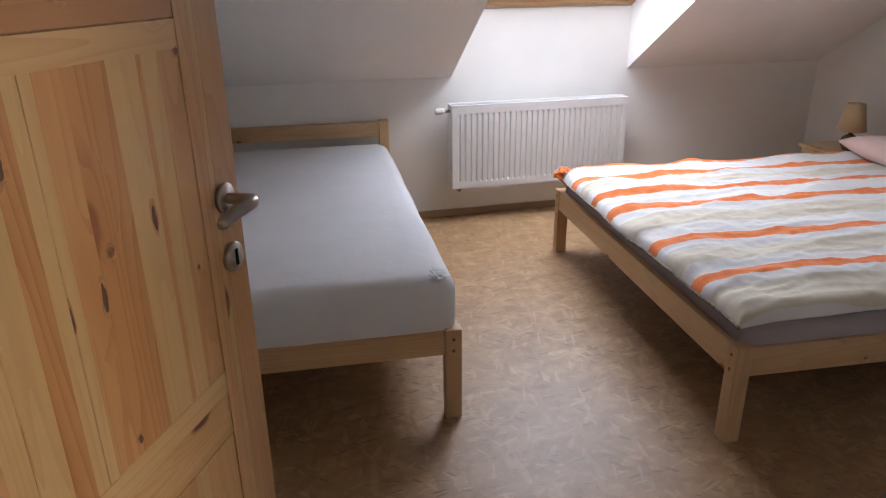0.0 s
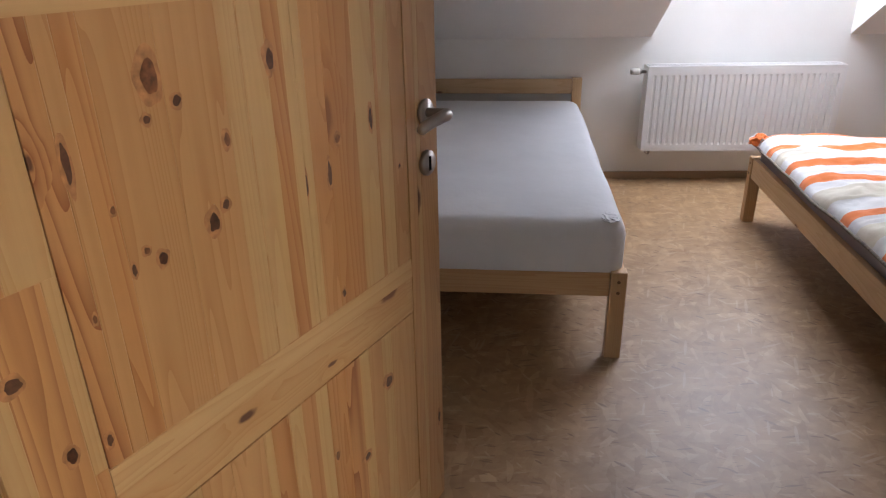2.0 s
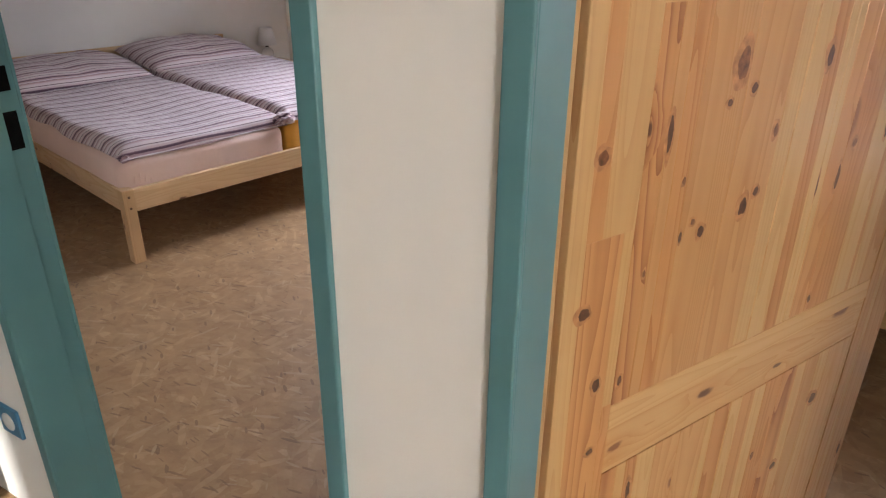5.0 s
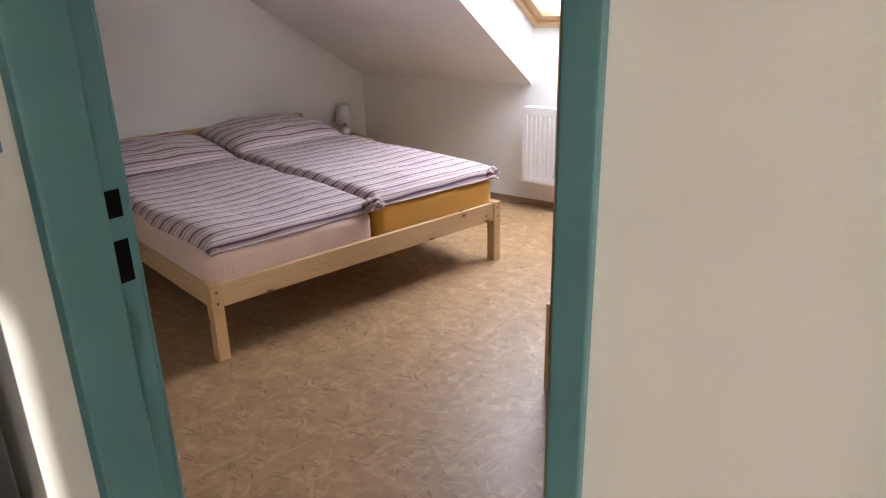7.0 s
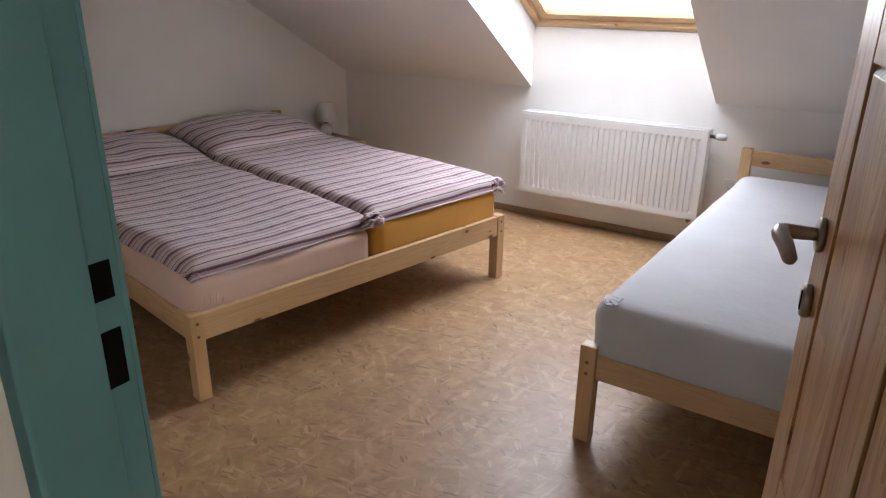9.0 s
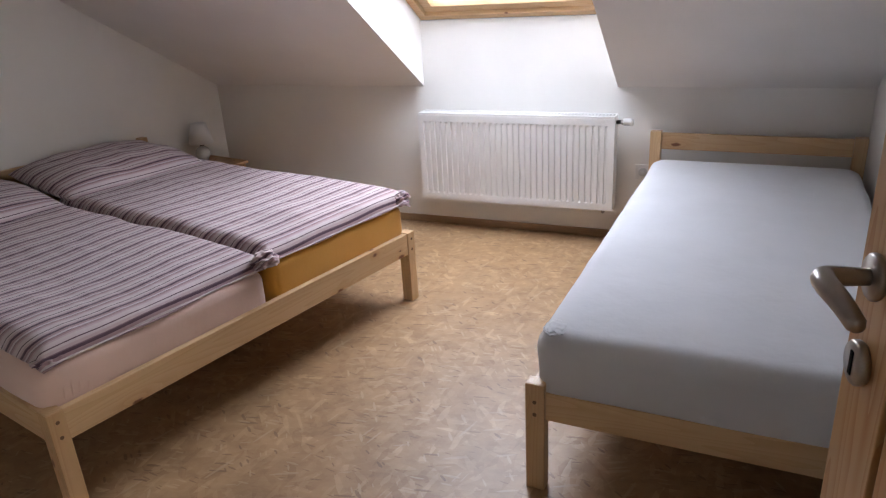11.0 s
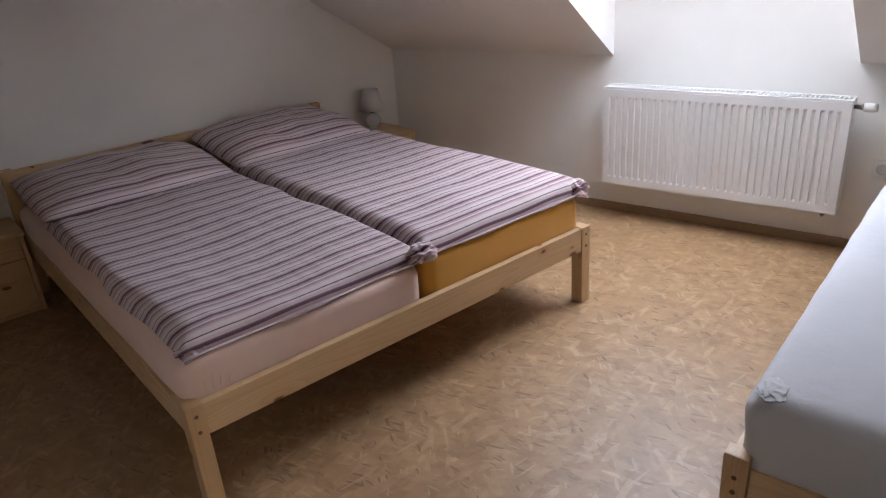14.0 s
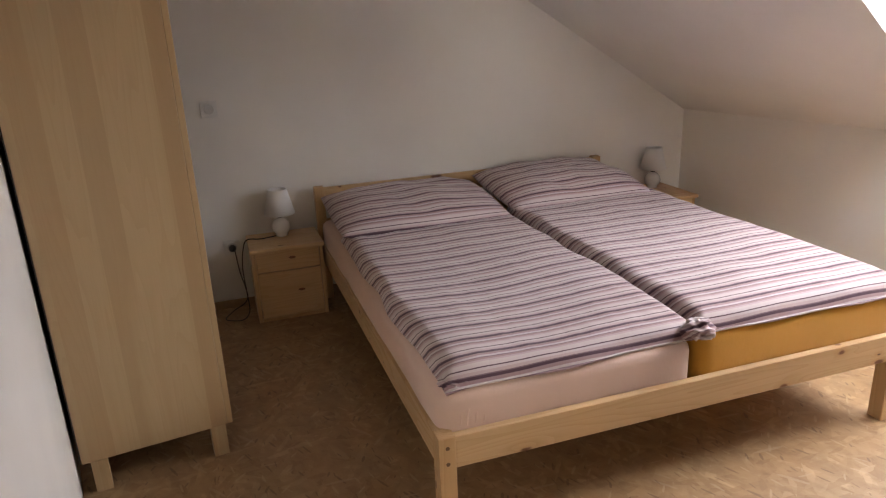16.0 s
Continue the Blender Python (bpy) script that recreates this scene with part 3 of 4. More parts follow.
def lever_set(leaf, u, s, y, lift):
    """Handle and lock rose on the face at y that looks along s."""
    h = part("door_handle", lathe([(0.0, 0.0), (0.0245, 0.0), (0.0265, s * 0.003), (0.0265, s * 0.007), (0.024, s * 0.0095), (0.0, s * 0.0095)], 28, "y", (u, y, 1.03 + lift)), STEEL, leaf, "brushed nickel lever handle", True)
    line = curve_points([(0, s * 0.008, 0), (0, s * 0.04, 0), (-0.006, s * 0.056, 0.001), (-0.028, s * 0.060, 0.002), (-0.062, s * 0.055, -0.003), (-0.098, s * 0.05, -0.012)], 6)
    n = len(line)
    part("lever", tube([Vector((u, y, 1.03 + lift)) + p for p in line], [0.0095 + 0.003 * math.sin(math.pi * i / n) - (0.003 if i == n - 1 else 0) for i in range(n)], 14), STEEL, h, "", True)
    k = part("lock_rose", lathe([(0.0, 0.0), (0.0245, 0.0), (0.0265, s * 0.003), (0.0265, s * 0.009), (0.024, s * 0.012), (0.0, s * 0.012)], 28, "y", (u, y, 0.925 + lift)), STEEL, leaf, "brushed nickel lock rose", True)
    a = sorted((y + s * 0.0118, y + s * 0.0135))
    part("keyhole_shade", boxed(u - 0.004, u + 0.004, a[0], a[1], 0.91 + lift, 0.94 + lift, 0.001), HOLE_SHADE, k)


def knot_disc(u, z, w, h, y, s, lift, seed):
    """A grown-in knot: an uneven, slightly domed oval lying in the face at y."""
    bm = bmesh.new()
    n = 22
    top = bm.verts.new((u, y + s * (lift + 0.00005), z))
    ring = []
    for i in range(n):
        a = 2 * math.pi * i / n
        k = 1 + 0.30 * noise.noise(Vector((math.cos(a) * 1.4 + seed, math.sin(a) * 1.4, seed)))
        ring.append(bm.verts.new((u + w / 2 * k * math.cos(a), y + s * lift, z + h / 2 * k * math.sin(a))))
    foot = [bm.verts.new((v.co.x, y - s * 0.001, v.co.z)) for v in ring]
    for i in range(n):
        j = (i + 1) % n
        bm.faces.new((top, ring[i], ring[j]))
        bm.faces.new((ring[i], foot[i], foot[j], ring[j]))
    bmesh.ops.recalc_face_normals(bm, faces=bm.faces)
    return bm


# knots of the leaf seen from the corridor: along, up, width and height in mm
PANEL_KNOTS = ((282, 1199, 34, 52), (316, 1165, 17, 18), (268, 1151, 14, 14), (388, 1098, 13, 26), (369, 1010, 17, 18), (343, 992, 26, 36),
               (232, 993, 12, 12), (253, 974, 18, 22), (210, 975, 9, 20), (199, 1058, 9, 13), (157, 1126, 12, 62), (126, 774, 12, 22),
               (627, 1042, 17, 20), (599, 988, 13, 52), (611, 758, 12, 20), (146, 938, 7, 15), (724, 1056, 12, 52), (184, 539, 13, 46), (128, 505, 18, 30))
OTHER_KNOTS = ((37, 910, 26, 24), (80, 668, 18, 15), (42, 1116, 22, 24), (76, 786, 18, 26), (539, 985, 9, 50), (550, 429, 14, 28),
               (641, 358, 26, 22), (733, 490, 32, 34), (523, 215, 12, 28), (554, 205, 10, 24), (487, 1192, 22, 40), (626, 1362, 30, 26), (811, 944, 8, 10), (936, 262, 12, 40), (833, 1276, 14, 14))


def add_knots(ob):
    parts = [c for c in ob.children if c.name.split(".")[0] in ("stile", "rail", "muntin", "panel")]
    for i, (u, z, w, h) in enumerate(PANEL_KNOTS + OTHER_KNOTS):
        u, z, w, h = u / 1000, z / 1000, w / 1000, h / 1000
        home = ob
        for c in parts:
            lo, hi = Vector(c.bound_box[0]), Vector(c.bound_box[6])
            if lo.x <= u <= hi.x and lo.z <= z <= hi.z and lo.y < 0.0095 and hi.y < 0.041:
                home = c
        y = 0.0019 if home.name.startswith("panel") else (0.0 if home.name.startswith("stile") else 0.0009)
        if home.name.startswith("panel"):
            y -= 0.0009
        elif not home.name.startswith("rail"):
            y -= 0.0004
        part("knot", knot_disc(u, z, w * 1.25, h * 1.3, y, -1, 0.00025, i * 3.1), KNOT_RED, home, "reddish brown knot")
        part("knot_core", knot_disc(u + w * 0.05, z, w * 0.72, h * 0.74, y, -1, 0.0005, i * 5.3), KNOT_DARK if i % 3 else KNOT_BROWN, home, "dark knot core")


def stave(a, b, z0, z1, y, depth):
    """One glued length of wood lying in a face at y that looks along -y: its edges eased."""
    bm = bmesh.new()
    e = 0.0006
    outline = ((a, -0.006), (a, depth - e), (a + e, depth), (b - e, depth), (b, depth - e), (b, -0.006))
    low, high = [[bm.verts.new((x, y - d, z)) for x, d in outline] for z in (z0, z1)]
    for k in range(5):
        bm.faces.new((low[k], low[k + 1], high[k + 1], high[k]))
    bm.faces.new(low), bm.faces.new(high)
    bmesh.ops.recalc_face_normals(bm, faces=bm.faces)
    return bm


# lengths of wood glued into the shown face of the near leaf: tone, from, to along the leaf, from, to in height (mm)
STAVES = {
    "stile_hinge": "p 0 30 8 1985,h 30 58 1010 1985,p 58 115 1010 1985,r 30 96 560 1010,p 96 115 740 1010,h 96 115 560 740,r 70 115 8 560,p 30 70 8 560",
    "stile_lock": "m 840 872 8 1985,p 872 888 8 1985,o 888 955 900 1985,m 888 955 8 900",
    "muntin_mid": "p 436 482 734 1281,h 482 516 734 1281,p 516 539 734 1281",
    "muntin_low": "p 436 468 142 605,h 468 505 142 605,p 505 539 142 605",
    "panel_mid_left": "r 117 152 734 1281,m 152 176 734 1281,h 176 206 734 1281,m 206 300 734 1281,m 300 398 734 1281,p 398 434 734 1281",
    "panel_mid_right": "p 541 560 734 1281,h 560 604 734 1281,h 604 682 734 1281,p 682 742 734 1281,h 742 752 734 1281,p 752 790 734 1281,o 790 838 734 1281",
    "panel_low_left": "r 117 150 142 605,p 150 172 142 605,h 172 196 142 605,p 196 240 142 605,m 240 300 142 605,m 300 372 142 605,p 372 392 142 605,h 392 434 142 605",
    "panel_low_right": "h 541 592 142 605,r 592 640 142 605,p 640 672 142 605,o 672 716 142 605,p 716 752 142 605,o 752 838 142 605",
}


def add_staves(ob, holders):
    tones = {"p": WOOD_PALE, "m": WOOD_MID, "h": WOOD_HEART, "r": WOOD_FIGURED, "o": WOOD_ORANGE}
    for key, text in STAVES.items():
        home, y, depth = holders[key]
        for item in text.split(","):
            tone, a, b, z0, z1 = item.split()
            a, b, z0, z1 = [float(v) / 1000 for v in (a, b, z0, z1)]
            part("stave", stave(a + 0.0002, b - 0.0002, z0 + 0.0003, z1 - 0.0003, y, depth), tones[tone], home)


def door(name, m, width, s, label, staves=False, lift=0.0):
    """A six-panel pine leaf, hung at x 0; s: the way its shown face looks."""
    ob = thing(name, m, label, "door")
    h, t = 1.985, 0.04
    y0, y1 = (0.0, t) if s < 0 else (-t, 0.0)
    e = 0.002
    st, mu = 0.115, 0.51 * width
    rows = ((0.14, 0.607), (0.69, 1.322), (1.42, 1.86))
    holders = {}
    for key, a in (("stile_hinge", 0), ("stile_lock", width - st)):
        holders[key] = (part("stile", boxed(a, a + st, y0, y1, 0.008, h, e), STILE_Z, ob), y0, 0.0004)
    for z0, z1 in ((0.008, rows[0][0]), (rows[0][1], rows[1][0]), (rows[1][1], rows[2][0]), (rows[2][1], h)):
        part("rail", boxed(st + 0.0006, width - st - 0.0006, y0 + 0.0008, y1 - 0.0008, z0, z1, e), RAIL_RED if z0 > 1.3 and z1 < 1.5 and staves else DOOR_X, ob)
    gap = 0.052
    for i, (z0, z1) in enumerate(rows):
        mun = part("muntin", boxed(mu - gap, mu + gap, y0 + 0.0008, y1 - 0.0008, z0 + 0.0006, z1 - 0.0006, e), DOOR_Z, ob)
        holders["muntin_" + ("low", "mid", "top")[i]] = (mun, y0 + 0.0008, 0.0004)
        for side, a, b in (("left", st, mu - gap), ("right", mu + gap, width - st)):
            shown = part("panel", raised_panel(a, b, z0, z1, (y1, 1) if s > 0 else (y0, -1)), DOOR_Z, ob)
            holders["panel_" + ("low", "mid", "top")[i] + "_" + side] = (shown, y0 + 0.0018, 0.0008)
            part("panel", raised_panel(a, b, z0, z1, (y0, -1) if s > 0 else (y1, 1)), DOOR_Z, ob)
        if staves and i == 1:
            # sloping bars along the foot and the head of the middle panels
            for za, zb, lean in ((z0 + 0.0015, z0 + 0.042, 1), (z1 - 0.042, z1 - 0.0015, -1)):
                ya, yb = (y0 - 0.0004, y0 + 0.0006) if lean > 0 else (y0 + 0.0006, y0 - 0.0004)
                bar = prism([(ya, za), (yb, zb), (y0 + 0.012, zb), (y0 + 0.012, za)], st + 0.001, width - st - 0.001, 0)
                part("panel_bar", bar, DOOR_X, ob, "pale sloping bar across the leaf")
    if staves:
        add_staves(ob, holders)
    # the lip that laps over the frame
    part("hinge_edge", boxed(-0.014, -0.0006, y0 + 0.012, y1 - 0.001, 0.01, h - 0.002, 0.002), EDGE_Z, ob, "pale pine edge strip")
    lever_set(ob, width - 0.05, s, y1 if s > 0 else y0, lift)
    lever_set(ob, width - 0.05, -s, y0 if s > 0 else y1, lift)
    for z in (0.25, 1.7):
        part("hinge", lathe([(0.0, -0.04), (0.0075, -0.04), (0.0075, 0.04), (0.0, 0.04)], 12, "z", (-0.02, y0 if s > 0 else y1, z)), STEEL, ob)
    return ob


door_frame("door_frame_near", D1L, D1R, 1)
door_frame("door_frame_far", D2L, D2R, -1)
add_knots(door("door", pose(-0.648, 0.106, 0, 0, 0, 64.7), 0.955, -1, "open varnished knotty pine panel door with nickel handle", True))
door("door", pose(-0.953, 0.008, 0, 0, 0, 101.0), 0.85, 1, "open varnished pine panel door beside the single bed", False, 0.043)


# ---- radiators ----
def radiator(m, length, valve, group, z0=0.21, z1=0.69):
    """Steel panel radiator; local x along the wall, front at y -0.15; valve: its end (-1 or 1)."""
    yf, d = -0.15, 0.10
    ob = thing("radiator", m, "white steel panel radiator under the roof window", "radiator", group)
    bm = bmesh.new()
    n = max(8, round((length - 0.05) / 0.0333))
    xs, ys = [], []
    pitch = (length - 0.05) / n
    prof = [(0.0, 0.0)]
    for i in range(n):
        a = 0.025 + i * pitch
        prof += [(a + pitch * 0.22, 0.0), (a + pitch * 0.32, 0.0085), (a + pitch * 0.62, 0.0085), (a + pitch * 0.72, 0.0)]
    prof.append((length, 0.0))
    rows = [(z0, 0), (z0 + 0.034, 0), (z0 + 0.046, 1), (z1 - 0.058, 1), (z1 - 0.046, 0), (z1 - 0.012, 0)]
    grid = [[bm.verts.new((x, yf + dy * k, z)) for x, dy in prof] for z, k in rows]
    for a, b in zip(grid, grid[1:]):
        for i in range(len(prof) - 1):
            bm.faces.new((a[i], a[i + 1], b[i + 1], b[i]))
    part("front_panel", bm, WHITE, ob, "ribbed front panel")
    part("rear_panel", boxed(0.004, length - 0.004, yf + d - 0.014, yf + d, z0, z1 - 0.014, 0.004), WHITE, ob)
    part("inner_panel", boxed(0.004, length - 0.004, yf + 0.0155, yf + 0.027, z0 + 0.004, z1 - 0.016, 0.003), WHITE, ob)
    for x in (0.0, length - 0.004):
        part("side_cover", boxed(x, x + 0.004, yf + 0.0005, yf + d + 0.002, z0 + 0.004, z1 - 0.002, 0.001), WHITE, ob)
    bm = bmesh.new()
    box(bm, 0.005, length - 0.005, yf + 0.001, yf + 0.012, z1 - 0.011, z1, 0.002)
    box(bm, 0.005, length - 0.005, yf + d - 0.012, yf + d, z1 - 0.011, z1, 0.002)
    k = 60
    for i in range(k + 1):
        x = 0.005 + (length - 0.014) * i / k
        box(bm, x, x + 0.004, yf + 0.0125, yf + d - 0.0125, z1 - 0.008, z1 - 0.002)
    part("top_grille", bm, WHITE, ob, "slotted top grille")
    x = length if valve > 0 else 0.0
    v = part("valve", lathe([(0.0, 0.0), (0.010, 0.0), (0.010, valve * 0.025), (0.013, valve * 0.026), (0.013, valve * 0.036), (0.0, valve * 0.036)], 18, "x", (x, yf + 0.05, z1 - 0.035)), STEEL, ob, "", True)
    part("thermostat_head", lathe([(0.0, valve * 0.036), (0.017, valve * 0.036), (0.0195, valve * 0.042), (0.0195, valve * 0.07), (0.016, valve * 0.086), (0.0, valve * 0.088)], 20, "x", (x, yf + 0.05, z1 - 0.035)), PLASTIC, v, "white plastic thermostat head", True)
    xb = x - valve * 0.06
    pp = curve_points([(xb, yf + 0.05, z0 + 0.01), (xb, yf + 0.05, z0 - 0.02), (xb, yf + 0.08, z0 - 0.035), (xb, 0.02, z0 - 0.036)], 5)
    part("pipe", tube(pp, 0.0075, 10), STEEL, ob, "", True)
    part("vent_plug", lathe([(0.0, 0.0), (0.008, 0.0), (0.008, 0.008), (0.0, 0.008)], 12, "z", (xb, yf + 0.05, z0 - 0.008)), BLACK, ob)
    for bx in (0.14, length - 0.14):
        part("bracket", boxed(bx - 0.015, bx + 0.015, yf + d + 0.0005, 0.01, z0 + 0.06, z1 - 0.1, 0.002), WHITE, ob)
    return ob


radiator(M2, 1.107, 1, "radiators", 0.20, 0.703)
radiator(M1, 1.08, -1, "radiators")


# ---- beds ----
def soft_box(x0, x1, y0, y1, z0, z1, r, seed, wobble=0.004, n=26, m_=40):
    """A mattress in a fitted sheet: rounded block with a slightly uneven top."""
    bm = bmesh.new()

    def ring(inset, z, cr):
        pts = []
        for cx, cy, a0 in ((x1 - cr, y1 - cr, 0), (x0 + cr, y1 - cr, 90), (x0 + cr, y0 + cr, 180), (x1 - cr, y0 + cr, 270)):
            for i in range(6):
                a = radians(a0 + 90 * i / 5)
                pts.append((cx + (cr - inset) * math.cos(a), cy + (cr - inset) * math.sin(a)))
        full = []
        for i, p in enumerate(pts):
            q = pts[(i + 1) % len(pts)]
            d = math.hypot(q[0] - p[0], q[1] - p[1])
            k = max(1, round(d / 0.06))
            full += [(p[0] + (q[0] - p[0]) * j / k, p[1] + (q[1] - p[1]) * j / k) for j in range(k)]
        return full
    base = ring(0, 0, 0.055)
    cx, cy = (x0 + x1) / 2, (y0 + y1) / 2
    levels = [(0.0, z0), (0.0, z0 + 0.4 * (z1 - z0)), (0.0, z1 - r)]
    levels += [(r * (1 - math.cos(radians(a))), z1 - r + r * math.sin(radians(a))) for a in (22, 45, 67, 90)]
    rings = []
    for inset, z in levels:
        row = []
        for px, py in base:
            sx, sy = (x1 - x0) / 2, (y1 - y0) / 2
            qx, qy = cx + (px - cx) * (1 - inset / sx), cy + (py - cy) * (1 - inset / sy)
            w = noise.noise(Vector((qx * 5 + seed, qy * 5, z * 7))) * wobble * 1.6
            dx, dy = (qx - cx) / sx, (qy - cy) / sy
            row.append(bm.verts.new((qx + w * dx, qy + w * dy, z)))
        rings.append(row)
    last = levels[-1][0]
    for f in (0.86, 0.7, 0.5, 0.28, 0.1):
        row = []
        for v in rings[len(levels) - 1]:
            qx, qy = cx + (v.co.x - cx) * f, cy + (v.co.y - cy) * f
            w = noise.noise(Vector((qx * 2.3 + seed, qy * 2.3, 1.7)))
            row.append(bm.verts.new((qx, qy, z1 + 0.006 * (1 - f) + w * wobble)))
        rings.append(row)
    for a, b in zip(rings, rings[1:]):
        for i in range(len(a)):
            bm.faces.new((a[i], a[(i + 1) % len(a)], b[(i + 1) % len(a)], b[i]))
    bm.faces.new(rings[0]), bm.faces.new(rings[-1])
    bmesh.ops.recalc_face_normals(bm, faces=bm.faces)
    return bm


def single_bed(m, w, l, corner, label, sheet, lh=0.345, head=0.605, inset=0.012):
    """Foot at y 0, head at y l; local x across."""
    ob = thing("single_bed", m, label, "bed", "single beds")
    t = 0.055
    for x in (0, w - t):
        part("leg", boxed(x, x + t, 0, 0.045, 0, lh, 0.004), PINE_Z, ob)
        part("head_post", boxed(x, x + t, l - 0.045, l, 0, head, 0.004), PINE_Z, ob)
        for z in (0.255, 0.295):
            part("screw_cap", lathe([(0, -0.0012), (0.006, -0.0012), (0.006, 0.002), (0, 0.002)], 10, "y", (x + t / 2, 0, z)), EDGE_DARK, ob)
    part("foot_rail", boxed(t + 0.0005, w - t - 0.0005, 0.008, 0.032, 0.238, 0.325, 0.003), PINE_X, ob)
    part("head_board", boxed(t + 0.0005, w - t - 0.0005, l - 0.034, l - 0.012, head - 0.09, head - 0.007, 0.003), PINE_X, ob)
    part("head_rail", boxed(t + 0.0005, w - t - 0.0005, l - 0.034, l - 0.012, 0.40, 0.47, 0.003), PINE_X, ob)
    for x in (0.004, w - 0.028):
        part("side_rail", boxed(x, x + 0.024, 0.0455, l - 0.0455, 0.238, 0.325, 0.003), PINE_Y, ob)
    for i in range(13):
        y = 0.12 + i * (l - 0.24) / 12
        part("slat", boxed(0.03, w - 0.03, y - 0.03, y + 0.03, 0.262, 0.279, 0.002), PINE_X, ob)
    mt = part("mattress", soft_box(inset, w - 0.012, 0.012, l - 0.05, 0.281, 0.503, 0.055, m.translation.x * 7), sheet, None, "", True)
    mt.matrix_world = m
    part("sheet_tuck", crumple((inset + 0.05 if corner < 0 else w - 0.062, 0.07, 0.4985), (0.034, 0.05, 0.009), 2.0), sheet, mt, "gathered corner of the sheet", True)
    tagged(mt, "thick mattress in a smooth pale grey fitted sheet", "mattress", "single mattresses")
    return ob


PULL = plain("finger_pull", (0.30, 0.17, 0.075), 0.55, 0, 0.15, 60, 0.1)
EDGE_DARK = plain("screw_hole", (0.16, 0.09, 0.04), 0.6, 0, 0.1, 20, 0.0)


def double_bed(m, w, l, label):
    """Foot end at x 0, head at x -l, across y."""
    ob = thing("double_bed", m, label, "bed", "double beds")
    t, lh = 0.05, 0.337
    for y in (0, w - t):
        part("leg", boxed(-0.055, 0, y, y + t, 0, lh, 0.004), PINE_Z, ob)
        part("head_post", boxed(-l, -l + 0.045, y, y + t, 0, 0.615, 0.004), PINE_Z, ob)
        for z in (0.255, 0.305):
            part("screw_cap", lathe([(0, -0.002), (0.006, -0.002), (0.006, 0.0012), (0, 0.0012)], 10, "x", (0, y + t / 2, z)), EDGE_DARK, ob)
    part("foot_rail", boxed(-0.03, -0.004, t + 0.0005, w - t - 0.0005, 0.235, 0.334, 0.003), PINE_Y, ob)
    part("head_board", boxed(-l + 0.012, -l + 0.034, t + 0.0005, w - t - 0.0005, 0.51, 0.608, 0.003), PINE_Y, ob)
    part("head_rail", boxed(-l + 0.012, -l + 0.034, t + 0.0005, w - t - 0.0005, 0.36, 0.44, 0.003), PINE_Y, ob)
    for y in (0.004, w - 0.028):
        part("side_rail", boxed(-l + 0.0455, -0.0555, y, y + 0.024, 0.235, 0.334, 0.003), PINE_X, ob)
    part("centre_beam", boxed(-l + 0.05, -0.035, w / 2 - 0.02, w / 2 + 0.02, 0.238, 0.2455, 0.003), PINE_X, ob)
    for i in range(13):
        x = -l + 0.14 + i * (l - 0.26) / 12
        part("slat", boxed(x - 0.03, x + 0.03, 0.03, w - 0.03, 0.246, 0.262, 0.002), PINE_Y, ob)
    return ob


HEM = []


def crumple(at, size, seed):
    """A gathered bunch of cloth."""
    bm = bmesh.new()
    bmesh.ops.create_icosphere(bm, subdivisions=5, radius=1.0)
    for v in bm.verts:
        p = v.co.copy()
        q = p * 1.7 + Vector((seed, 0, seed))
        ridge = 1 - abs(noise.noise(q * 0.9)) * 2
        k = 0.72 + 0.34 * ridge + 0.10 * noise.noise(q * 2.6)
        v.co = Vector((p.x * size[0] * k, p.y * size[1] * k, max(-0.3, p.z) * size[2] * k)) + Vector(at)
    return bm


